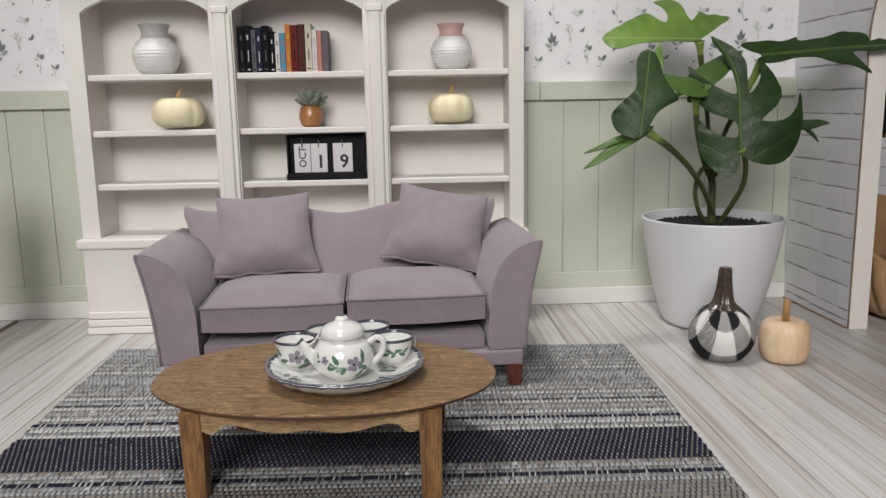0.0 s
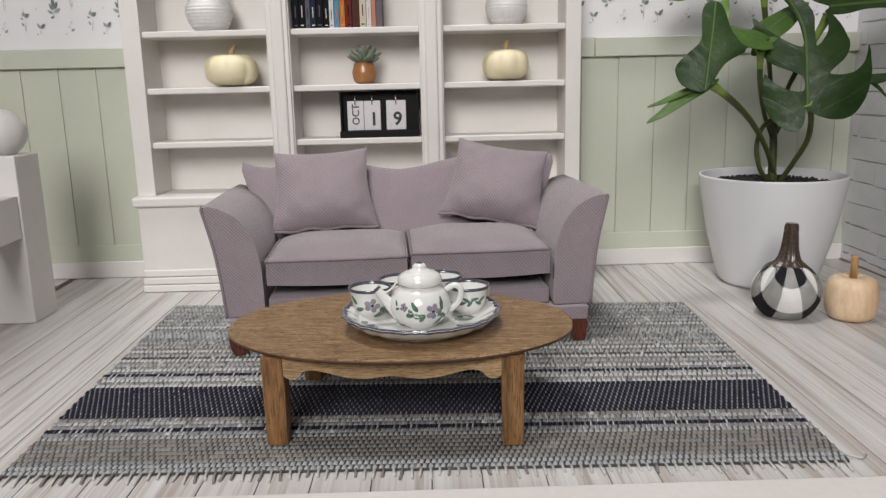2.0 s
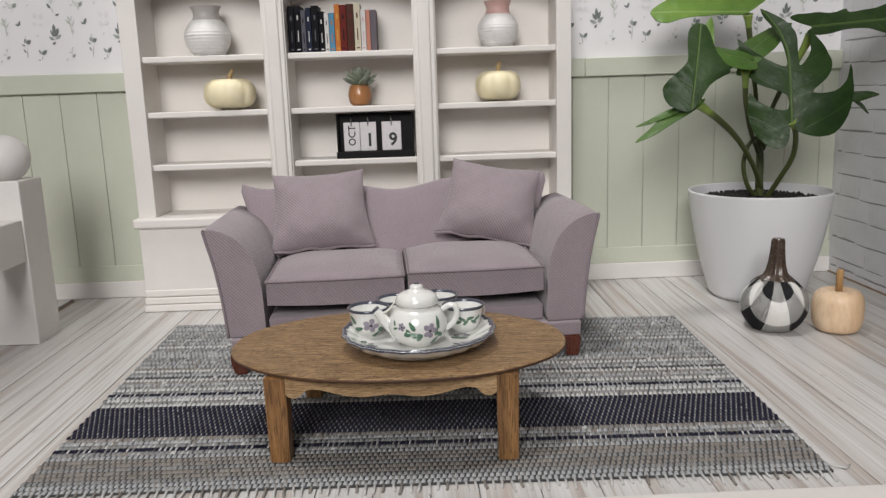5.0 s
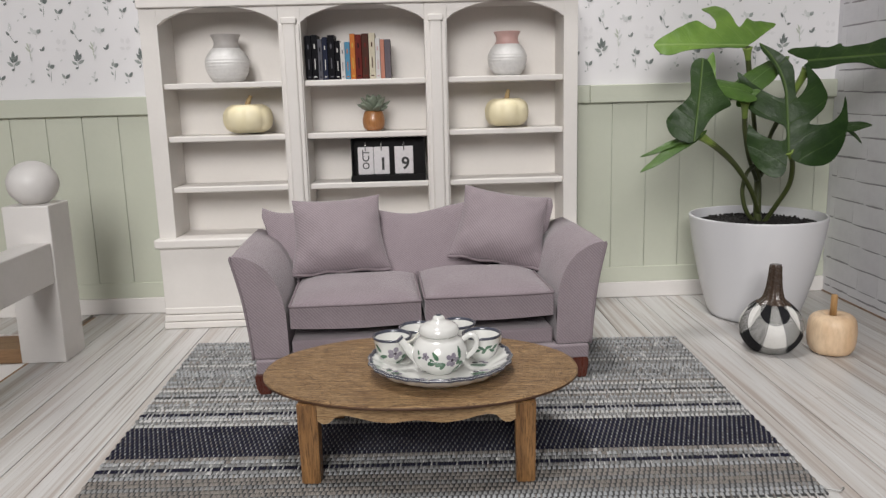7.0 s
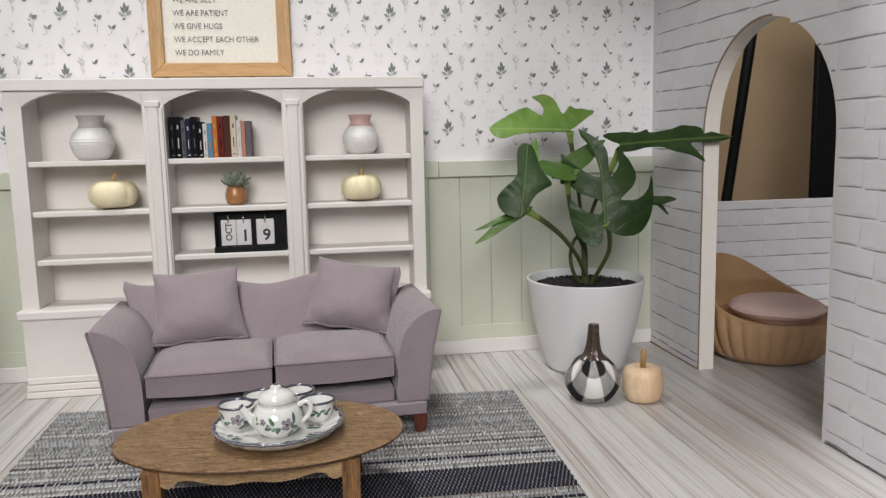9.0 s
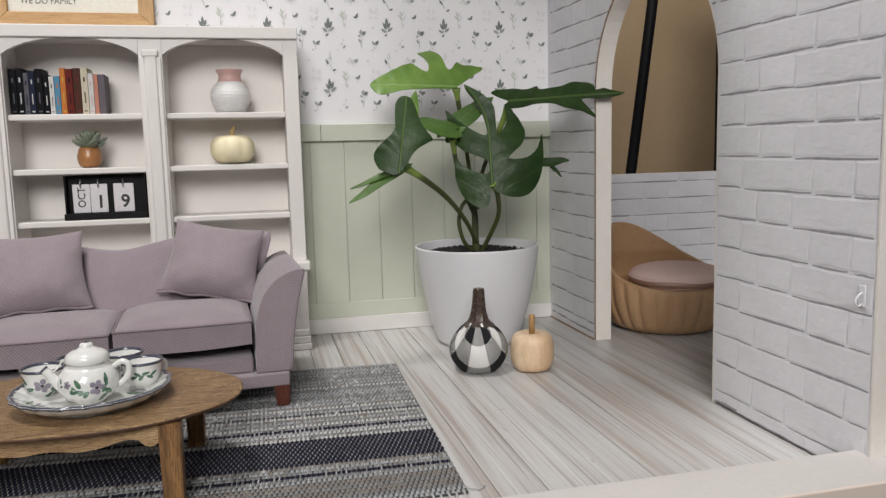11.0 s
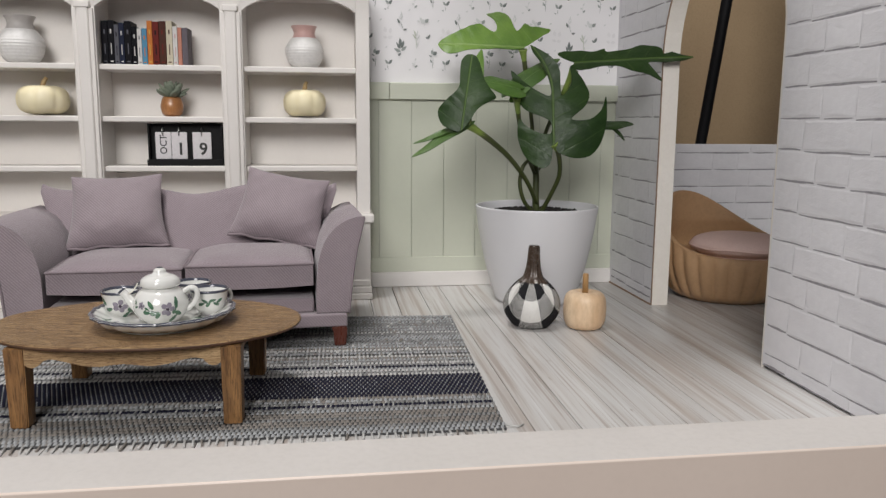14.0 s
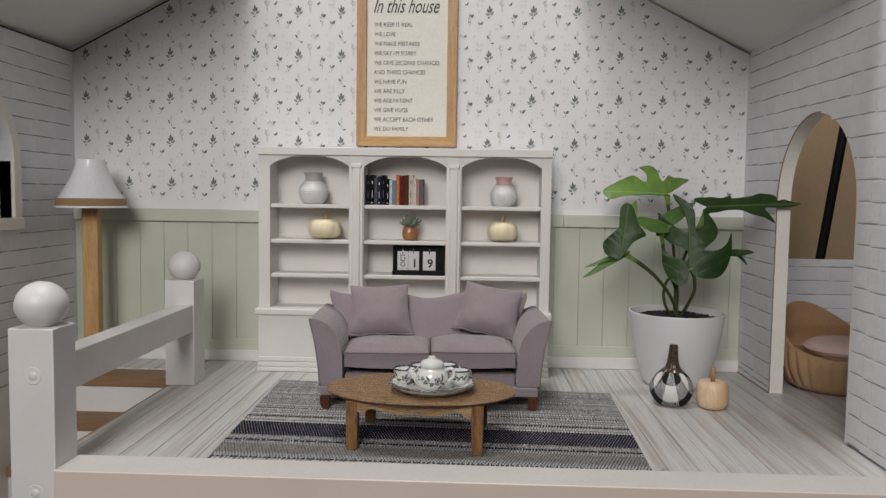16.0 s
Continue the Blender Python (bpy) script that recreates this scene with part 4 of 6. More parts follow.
def sofa():
    ob = thing("sofa", (-0.213, 3.52, 0.012), 3.0, "miniature mauve-grey twill two-seat sofa with flared arms and dark legs", "sofa")
    # base, front rail and gap
    part("base", bricks_of((-0.745, 0.745, -0.415, 0.40, 0.095, 0.158), bevel=0.008), MAUVE, ob)
    part("front_rail", bricks_of((-0.590, 0.590, -0.365, 0.38, 0.158, 0.228), bevel=0.01), MAUVE, ob)
    # flared arms
    sec = smooth_line([(0.60, 0.16), (0.602, 0.28), (0.611, 0.39), (0.640, 0.49), (0.692, 0.562), (0.755, 0.602), (0.812, 0.618), (0.829, 0.611), (0.822, 0.578), (0.790, 0.45), (0.766, 0.30), (0.752, 0.16)], 4)
    for s in (-1, 1):
        bm = bmesh.new()
        rows = []
        for y, sh, flare in ((-0.40, 0.0, 1.0), (-0.36, 0.002, 1.0), (-0.2, 0.004, 1.0), (0.1, 0.004, 0.98), (0.38, 0.0, 0.95)):
            lean = 0.09 if y < -0.3 else 0.0
            rows.append([bm.verts.new((s * (0.67 + (x - 0.67) * (flare if x > 0.67 else 1)), y + lean * max(0, z - 0.2), z + sh)) for x, z in sec])
        for p, q in zip(rows, rows[1:]):
            for k in range(len(sec) - 1):
                f = bm.faces.new((p[k], p[k + 1], q[k + 1], q[k]))
                f.smooth = True
            bm.faces.new((p[-1], p[0], q[0], q[-1]))
        bm.faces.new(rows[0])
        bm.faces.new(rows[-1][::-1])
        ring = set(rows[0])
        soft = [e for e in bm.edges if e.verts[0] in ring and e.verts[1] in ring]
        for f in bmesh.ops.bevel(bm, geom=soft, offset=0.012, segments=3, profile=0.6, affect="EDGES", clamp_overlap=True)["faces"]:
            f.smooth = True
        arm = part("arm", bm, MAUVE, ob)
        bm = bmesh.new()
        edge = [(s * (x + (0.003 if x > 0.7 else -0.002)), -0.403 + 0.09 * max(0, z - 0.2), z) for x, z in sec]
        tube(bm, edge[26:], 0.006, 6)
        part("piping", bm, PIPING, arm, "thin raised edge seam")
    # back with a waved top edge
    bm = bmesh.new()
    nx = 48
    rows = []
    for k in range(nx + 1):
        u = 2 * k / nx - 1
        x = 0.762 * u
        ztop = 0.704 + 0.030 * math.cos(2 * math.pi * abs(u) * 1.05 + math.pi) * (1 - 0.4 * abs(u)) + 0.045 * abs(u) ** 8
        prof = [(0.14, 0.20), (0.16, 0.36), (0.23, 0.52), (0.30, ztop - 0.04), (0.325, ztop - 0.008), (0.35, ztop), (0.385, ztop - 0.012), (0.40, ztop - 0.05), (0.40, 0.12)]
        rows.append([bm.verts.new((-0.02 + x * (0.80 + 0.20 * min(1, max(0, (z - 0.35) / 0.28))), y, z)) for y, z in prof])
    for p, q in zip(rows, rows[1:]):
        for k in range(len(p) - 1):
            f = bm.faces.new((p[k], p[k + 1], q[k + 1], q[k]))
            f.smooth = True
    bm.faces.new(rows[0])
    bm.faces.new(rows[-1][::-1])
    part("backrest", bm, MAUVE, ob)
    # seat cushions with piping
    for x0, x1, y0, lift in ((-0.590, -0.010, -0.375, 0.0), (0.008, 0.588, -0.380, 0.012)):
        bm = bmesh.new()
        ring = seat_cushion(bm, x0, x1, y0, 0.22, 0.286 + lift * 0.7, 0.386 + lift)
        cushion = part("seat_cushion", bm, MAUVE, ob)
        bm = bmesh.new()
        tube(bm, ring, 0.0065, 6)
        part("piping", bm, PIPING, cushion, "thin raised edge seam")
    for x in (-0.715, 0.705):
        for y in (-0.385, 0.36):
            bm = bmesh.new()
            prof = [(0.0, 0.097), (0.006, 0.07), (0.004, 0.03), (-0.004 if x < 0 else 0.004, 0.0)]
            rings = []
            for i, (dx, z) in enumerate(prof):
                hw = 0.036 - 0.010 * i / 3
                sgn = -1 if x < 0 else 1
                rings.append([bm.verts.new((x + sgn * dx + a * hw, y + b * hw, z)) for a, b in ((-1, -1), (1, -1), (1, 1), (-1, 1))])
            for p, q in zip(rings, rings[1:]):
                for k in range(4):
                    bm.faces.new((p[k], p[(k + 1) % 4], q[(k + 1) % 4], q[k]))
            bm.faces.new(rings[0])
            bm.faces.new(rings[-1])
            bmesh.ops.bevel(bm, geom=bm.edges[:], offset=0.005, segments=2, affect="EDGES")
            part("leg", bm, MAHOGANY, ob, "dark red-brown wooden leg")
    return ob


sofa()


def throw_pillow(at, w, h, tilt, turn, spin, seed):
    ob = tagged(part("throw_pillow", pillow_mesh(w, h, 0.19, seed=seed), MAUVE_FLAT), "square mauve-grey twill throw pillow leaning on a sofa back", "pillow", "throw pillows on the sofa")
    bm = bmesh.new()
    # only the closing seam along the foot stands out, rippled and turned under
    line = []
    for k in range(41):
        u = k / 20 - 1
        x, z = pillow_edge(u, -1, w, h, 0.09, 0.06)
        line.append((x, -0.006 + 0.004 * math.sin(13 * u + seed), z - 0.003 + 0.004 * math.sin(9 * u + 2 * seed)))
    tube(bm, line, 0.0075, 8)
    part("seam", bm, PIPING, ob, "raised sewn edge seam")
    ob.matrix_world = Matrix.Translation(Vector(at) * K) @ Matrix.Rotation(radians(turn), 4, "Z") @ Matrix.Rotation(radians(tilt), 4, "X") @ Matrix.Rotation(radians(spin), 4, "Y")
    return ob


throw_pillow((-0.612, 3.695, 0.614), 0.475, 0.400, -27, 5, -2, 2)
throw_pillow((0.222, 3.728, 0.624), 0.470, 0.392, -26, -2, 11, 7)


# ---------- coffee table and tea set ----------
TABLE = (-0.212, 2.515, 0.012)
TT = 0.306


def coffee_table():
    ob = thing("coffee_table", TABLE, -3.5, "miniature oval oak coffee table with scalloped apron and worn edges", "coffee table")
    bm = bmesh.new()
    n = 72
    a, b = 0.572, 0.382
    rings = []
    for s, z in ((0.982, TT - 0.018), (0.996, TT - 0.015), (1.003, TT - 0.010), (1.002, TT - 0.005), (0.988, TT - 0.001), (0.978, TT)):
        rings.append([bm.verts.new((a * s * math.copysign(abs(math.cos(t)) ** 0.94, math.cos(t)), b * s * math.copysign(abs(math.sin(t)) ** 0.94, math.sin(t)), z + 0.0009 * math.sin(7 * t))) for t in [2 * math.pi * k / n for k in range(n)]])
    # shade on the lower rim and underside is put into a darkened oak
    for i, (p, q) in enumerate(zip(rings, rings[1:])):
        for k in range(n):
            f = bm.faces.new((p[k], p[(k + 1) % n], q[(k + 1) % n], q[k]))
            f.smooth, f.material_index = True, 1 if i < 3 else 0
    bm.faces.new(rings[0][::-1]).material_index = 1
    bm.faces.new(rings[-1])
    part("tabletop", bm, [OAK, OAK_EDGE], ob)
    lx, ly = 0.362, 0.272
    for x, y in ((-lx, -ly), (lx, -ly), (-lx, ly), (lx, ly)):
        bm = bmesh.new()
        rows = []
        for z, w in ((0.0, 0.031), (TT - 0.019, 0.035)):
            rows.append([bm.verts.new((x + i * w, y + j * w, z)) for i, j in ((-1, -1), (1, -1), (1, 1), (-1, 1))])
        for k in range(4):
            bm.faces.new((rows[0][k], rows[0][(k + 1) % 4], rows[1][(k + 1) % 4], rows[1][k]))
        bm.faces.new(rows[0][::-1])
        bm.faces.new(rows[1])
        bmesh.ops.bevel(bm, geom=bm.edges[:], offset=0.004, segments=2, affect="EDGES")
        part("leg", bm, OAK_UP, ob)
    for y in (-ly - 0.033, ly + 0.012):
        m = 64
        drop = smooth_line([(0.0, 0.060), (0.12, 0.064), (0.27, 0.069), (0.45, 0.062), (0.60, 0.049), (0.72, 0.041), (0.81, 0.045), (0.86, 0.062), (0.92, 0.070), (0.97, 0.066), (1.0, 0.058)], 4)
        low = []
        for k in range(m + 1):
            u = abs(2 * k / m - 1)
            low.append(((2 * k / m - 1) * (lx - 0.033), TT - 0.019 - float(np.interp(u, [p[0] for p in drop], [p[1] for p in drop]))))
        bm = bmesh.new()
        for (xa, za), (xb, zb) in zip(low, low[1:]):
            vs = [bm.verts.new(p) for p in ((xa, y, za), (xb, y, zb), (xb, y, TT - 0.019), (xa, y, TT - 0.019), (xa, y + 0.022, za), (xb, y + 0.022, zb), (xb, y + 0.022, TT - 0.019), (xa, y + 0.022, TT - 0.019))]
            for idx in ((0, 1, 2, 3), (7, 6, 5, 4), (4, 5, 1, 0)):
                bm.faces.new([vs[i] for i in idx])
        bmesh.ops.remove_doubles(bm, verts=bm.verts, dist=0.0003)
        part("apron", bm, OAK_RAW, ob)
    for x in (-lx, lx):
        part("end_apron", bricks_of((x - 0.011, x + 0.011, -ly + 0.035, ly - 0.035, 0.225, TT - 0.019), bevel=0.002), OAK_UP, ob)
    return ob


coffee_table()
TOP = TABLE[2] + TT + 0.001


def radius_at(profile, z):
    zs = [p[1] for p in profile]
    return float(np.interp(z, zs, [p[0] for p in profile]))


def painted(bm, profile, ang, z, kind, size, spin=0.0, mat=0):
    """A small brush mark laid on a turned surface."""
    n = 10
    outline = []
    for k in range(n):
        t = 2 * math.pi * k / n
        if kind == "leaf":
            u, v = size * math.cos(t), size * 0.42 * math.sin(t) * (1 - 0.3 * math.cos(t))
        else:
            u, v = size * 0.62 * math.cos(t), size * 0.55 * math.sin(t)
        outline.append((u * math.cos(spin) - v * math.sin(spin), u * math.sin(spin) + v * math.cos(spin)))
    def put(u, v):
        zz = z + v
        rr = radius_at(profile, zz)
        slope = (radius_at(profile, zz + 0.002) - radius_at(profile, zz - 0.002)) / 0.004
        lift = 0.0012
        a = ang + u / max(rr, 0.01)
        return bm.verts.new(((rr + lift) * math.cos(a), (rr + lift) * math.sin(a), zz - lift * slope))
    mid = put(0, 0)
    rim = [put(u, v) for u, v in outline]
    for k in range(n):
        f = bm.faces.new((mid, rim[k], rim[(k + 1) % n]))
        f.smooth, f.material_index = True, mat


def flowers(name, profile, ob, spots, seed=0):
    rng = random.Random(seed)
    bm = bmesh.new()
    for ang, z, s in spots:
        r = radius_at(profile, z)
        for k in range(5):
            t = 2 * math.pi * k / 5 + rng.uniform(-0.2, 0.2)
            painted(bm, profile, ang + 1.0 * s * math.cos(t) / r, z + 0.9 * s * math.sin(t), "petal", s, t, 0)
        painted(bm, profile, ang, z, "petal", s * 0.62, 0, 1)
        for du, dv, sp in ((-2.7, -0.8, 0.3), (2.6, -1.2, -0.5), (-3.6, 1.0, 2.2), (1.6, -2.2, 0.9)):
            painted(bm, profile, ang + du * s / r, z + dv * s, "leaf", s * 1.05, sp, 2)
    return part(name, bm, [PETAL, PLUM, LEAFGLAZE], ob, "painted flower and leaf sprigs")


def plate():
    ob = thing("tray_plate", (-0.140, 2.458, TOP), -3.5, "round white china tray with a wavy slate-blue rim", "plate")
    wob = lambda a, r, z: r * (1 + (0.010 * math.cos(22 * a) if r > 0.2 else 0))
    prof = smooth_line([(0.001, 0.012), (0.10, 0.012), (0.16, 0.015), (0.205, 0.032), (0.259, 0.061), (0.265, 0.061), (0.268, 0.054), (0.238, 0.026), (0.190, 0.007), (0.178, 0.002), (0.165, 0.0), (0.001, 0.002)], 5)
    bm = bmesh.new()
    lathe(bm, [(r, z) for r, z in prof], 176, wob=wob, cap=False)
    bmesh.ops.remove_doubles(bm, verts=bm.verts, dist=0.0004)
    body = part("dish", bm, CHINA, ob)
    bm = bmesh.new()
    lathe(bm, [(0.2505, 0.0565), (0.259, 0.0632), (0.2655, 0.0632), (0.2700, 0.0575), (0.2692, 0.0520)], 176, wob=lambda a, r, z: r * (1 + 0.010 * math.cos(22 * a) + (0.008 * math.sin(44 * a + 1) if z < 0.0530 or r < 0.255 else 0)), cap=False)
    part("rim_line", bm, CHINA_BLUE, body, "uneven slate-blue painted rim")
    bm = bmesh.new()
    rng = random.Random(3)
    for a, r in ((0.15, 0.15), (-0.5, 0.17), (-1.15, 0.165), (-2.0, 0.17), (0.75, 0.19), (3.6, 0.19)):
        cx, cy = r * math.cos(a), r * math.sin(a)
        for k in range(5):
            t = rng.uniform(0, 6.28)
            px, py, s = cx + 0.022 * math.cos(1.25 * k), cy + 0.022 * math.sin(1.25 * k), 0.013
            zz = float(np.interp(math.hypot(px, py), [0, 0.10, 0.17, 0.215, 0.262], [0.012, 0.012, 0.018, 0.037, 0.062])) + 0.0022
            vs = [bm.verts.new((px + s * math.cos(q) * (1.5 if k > 2 else 1), py + s * 0.7 * math.sin(q), zz)) for q in [t + 2 * math.pi * j / 8 for j in range(8)]]
            bm.faces.new(vs).material_index = 2 if k > 2 else (1 if k == 2 else 0)
    tagged(part("painted_sprig", bm, [PETAL, PLUM, LEAFGLAZE], body, "painted flower and leaf sprigs"), kind="stuff")
    ob.scale = (0.96, 0.96, 0.96)
    return ob


plate()
CUP = [(0.029, 0.0), (0.034, 0.006), (0.050, 0.024), (0.062, 0.052), (0.068, 0.082), (0.072, 0.100)]


def teacup(x, y, z, turn, spots, k, sprays=()):
    ob = thing("teacup", (x, y, z), turn, "small white china cup with a slate-blue rim and painted sprigs", "cup", "teacups on the tray")
    prof = [tuple(p) for p in smooth_line(CUP, 5)]
    inner = [(r - 0.006, zz) for r, zz in prof[::-1] if zz > 0.012]
    bm = bmesh.new()
    lathe(bm, prof + inner, 40, cap=True)
    body = part("bowl", bm, CHINA, ob)
    bm = bmesh.new()
    lathe(bm, [(0.0705, 0.0925), (0.0725, 0.0955), (0.0735, 0.1012), (0.069, 0.1028), (0.0655, 0.1008), (0.0642, 0.0925)], 40, cap=False)
    part("rim_line", bm, CHINA_BLUE, body, "slate-blue painted rim")
    bm = bmesh.new()
    tube(bm, smooth_line([(0.064, 0, 0.078), (0.086, 0, 0.082), (0.096, 0, 0.06), (0.083, 0, 0.036), (0.052, 0, 0.030)], 6), 0.0065, 8)
    part("handle", bm, CHINA, ob)
    if spots:
        flowers("painted_sprig", prof, body, spots, k)
    if sprays:
        bm = bmesh.new()
        for ang, zz, sp in sprays:
            painted(bm, prof, radians(ang), zz, "leaf", 0.014, sp, 0)
        part("painted_leaf", bm, LEAFGLAZE, body, "painted green leaves in a row")
    return ob


teacup(-0.312, 2.535, TOP + 0.014, 100, [(radians(-180), 0.050, 0.0175)], 1)
teacup(0.016, 2.523, TOP + 0.015, 40, [], 2, [(-150, 0.052, 0.3), (-138, 0.064, 2.6), (-126, 0.052, 0.9), (-112, 0.066, 0.2), (-100, 0.052, 2.7), (-88, 0.064, 0.6)])
teacup(-0.218, 2.635, TOP + 0.015, 120, [(radians(-210), 0.05, 0.01)], 3)
teacup(-0.068, 2.663, TOP + 0.016, 60, [(radians(-160), 0.05, 0.01)], 4)


def teapot():
    ob = thing("teapot", (-0.142, 2.424, TOP + 0.012), -3.5, "glossy white china teapot with painted mauve flowers and a chained lid", "teapot")
    prof = [tuple(p) for p in smooth_line([(0.048, 0.0), (0.056, 0.004), (0.086, 0.03), (0.102, 0.062), (0.101, 0.092), (0.086, 0.122), (0.064, 0.140), (0.058, 0.144)], 6)]
    bm = bmesh.new()
    lathe(bm, prof, 56)
    body = part("pot_body", bm, CHINA, ob)
    bm = bmesh.new()
    lathe(bm, smooth_line([(0.060, 0.140), (0.072, 0.147), (0.075, 0.158), (0.069, 0.174), (0.052, 0.186), (0.036, 0.191), (0.0255, 0.198), (0.022, 0.208), (0.014, 0.2145), (0.001, 0.2165)], 5), 48)
    lid = part("lid", bm, CHINA, ob, "domed white lid with a knob")
    bm = bmesh.new()
    lathe(bm, [(0.012, 0.2165), (0.009, 0.2188), (0.001, 0.2195)], 16)
    part("knob_tip", bm, CHINA_BLUE, lid, "slate-blue painted tip")
    bm = bmesh.new()
    tube(bm, smooth_line([(-0.05, 0, 0.045), (-0.086, 0, 0.058), (-0.112, 0, 0.082), (-0.130, 0, 0.106), (-0.150, 0, 0.127)], 6), [0.047, 0.045, 0.042, 0.038, 0.034, 0.030, 0.027, 0.023, 0.022, 0.021, 0.02, 0.019, 0.0185, 0.018, 0.0175, 0.017, 0.0165, 0.016, 0.0155, 0.015, 0.0148, 0.0145, 0.0143, 0.014, 0.014], 14)
    spout = part("spout", bm, CHINA, ob)
    bm = bmesh.new()
    tube(bm, [(-0.145, 0, 0.1225), (-0.1505, 0, 0.1285)], [0.0158, 0.0152], 14)
    part("spout_lip", bm, CHINA_BLUE, spout, "slate-blue painted lip")
    bm = bmesh.new()
    tube(bm, smooth_line([(0.088, 0, 0.122), (0.114, 0, 0.137), (0.134, 0, 0.129), (0.138, 0, 0.104), (0.124, 0, 0.074), (0.098, 0, 0.052)], 7), 0.0105, 12)
    part("handle", bm, CHINA, ob)
    bm = bmesh.new()
    for k in range(17):
        t = k / 16
        p = Vector((-0.075, -0.035, 0.160)).lerp(Vector((-0.118, -0.014, 0.118)), t) + Vector((0, 0, -0.008 * math.sin(math.pi * t)))
        bmesh.ops.create_icosphere(bm, subdivisions=1, radius=0.0036, matrix=Matrix.Translation(p))
    part("chain", bm, CANVAS, lid, "fine cream bead chain")
    flowers("painted_sprig", prof, body, [(radians(-62), 0.072, 0.0175), (radians(-118), 0.086, 0.0095)], 9)
    bm = bmesh.new()
    for ang, z, sp in ((-105, 0.060, 0.1), (-93, 0.062, 2.8), (-82, 0.050, 0.9), (-48, 0.066, 1.3), (-44, 0.088, 1.7), (-42, 0.10, 1.5)):
        painted(bm, prof, radians(ang), z, "leaf", 0.016, sp, 0)
    part("painted_leaf", bm, LEAFGLAZE, body, "painted dark green leaves")
    ob.scale = (0.95, 0.95, 0.95)
    return ob


teapot()


# ---------- plant and pumpkins by the wall ----------
HALF_PLAIN = [(0.02, -0.02, 0.0), (0.20, -0.15, 0.0), (0.40, -0.11, 0.04), (0.52, 0.05, 0.12), (0.56, 0.25, 0.24), (0.52, 0.45, 0.40), (0.42, 0.64, 0.58), (0.28, 0.81, 0.76), (0.12, 0.94, 0.90), (0.004, 1.0, 1.0)]


FRONT_RIGHT = [(0.01, -0.01, 0.0), (0.04, -0.085, 0.0), (0.19, -0.137, 0.02), (0.36, -0.11, 0.05), (0.485, 0.03, 0.10), (0.515, 0.26, 0.18), (0.53, 0.49, 0.22), (0.46, 0.34, 0.24), (0.35, 0.235, 0.26), (0.17, 0.23, 0.27), (0.24, 0.30, 0.29), (0.31, 0.38, 0.31),
               (0.35, 0.52, 0.36), (0.243, 0.77, 0.42), (0.19, 0.60, 0.44), (0.086, 0.47, 0.46), (0.085, 0.60, 0.55), (0.12, 0.77, 0.70), (0.08, 0.90, 0.85), (0.003, 1.0, 1.0)]
FRONT_LEFT = [(0.01, -0.02, 0.0), (0.03, -0.17, 0.0), (0.09, -0.23, 0.0), (0.19, -0.20, 0.03), (0.30, -0.085, 0.08), (0.337, 0.085, 0.12), (0.32, 0.257, 0.17), (0.27, 0.185, 0.19), (0.157, 0.115, 0.20), (0.03, 0.10, 0.20), (0.025, 0.21, 0.24), (0.10, 0.26, 0.27), (0.243, 0.33, 0.32),
              (0.343, 0.457, 0.38), (0.37, 0.60, 0.42), (0.343, 0.75, 0.45), (0.27, 0.64, 0.46), (0.157, 0.54, 0.47), (0.025, 0.47, 0.48), (0.02, 0.60, 0.58), (0.03, 0.80, 0.75), (0.04, 0.92, 0.90), (0.003, 1.0, 1.0)]
TOP_UPPER = [(0.01, -0.01, 0.0), (0.07, -0.10, 0.0), (0.17, -0.22, 0.0), (0.285, -0.335, 0.0), (0.315, -0.22, 0.02), (0.305, -0.10, 0.04), (0.33, -0.03, 0.06), (0.27, 0.02, 0.08), (0.215, 0.075, 0.10), (0.27, 0.115, 0.14), (0.40, 0.145, 0.20), (0.52, 0.20, 0.26), (0.545, 0.30, 0.30), (0.53, 0.42, 0.34), (0.42, 0.35, 0.36), (0.29, 0.31, 0.38),
             (0.205, 0.33, 0.40), (0.215, 0.40, 0.44), (0.30, 0.51, 0.54), (0.285, 0.60, 0.62), (0.20, 0.73, 0.74), (0.11, 0.87, 0.88), (0.05, 0.96, 0.96), (0.003, 1.0, 1.0)]
TOP_LOWER = [(0.01, 0.0, 0.0), (0.035, 0.10, 0.10), (0.03, 0.28, 0.28), (0.045, 0.45, 0.45), (0.06, 0.62, 0.62), (0.11, 0.78, 0.78), (0.125, 0.89, 0.89), (0.06, 0.97, 0.97), (0.003, 1.0, 1.0)]
REACH_UPPER = [(0.01, -0.01, 0.0), (0.07, -0.10, 0.0), (0.125, -0.14, 0.0), (0.155, -0.06, 0.0), (0.15, 0.08, 0.08), (0.145, 0.19, 0.19), (0.185, 0.27, 0.24), (0.14, 0.285, 0.28), (0.135, 0.42, 0.42), (0.165, 0.53, 0.53), (0.18, 0.60, 0.60), (0.155, 0.69, 0.70), (0.09, 0.80, 0.81), (0.03, 0.92, 0.92), (0.003, 1.0, 1.0)]
REACH_LOWER = [(0.01, -0.01, 0.0), (0.04, -0.05, 0.0), (0.075, 0.03, 0.03), (0.06, 0.14, 0.14), (0.04, 0.25, 0.25), (0.05, 0.36, 0.36), (0.09, 0.46, 0.46), (0.14, 0.58, 0.55), (0.19, 0.70, 0.60), (0.10, 0.645, 0.63), (0.035, 0.62, 0.65), (0.04, 0.74, 0.76), (0.03, 0.90, 0.90), (0.003, 1.0, 1.0)]
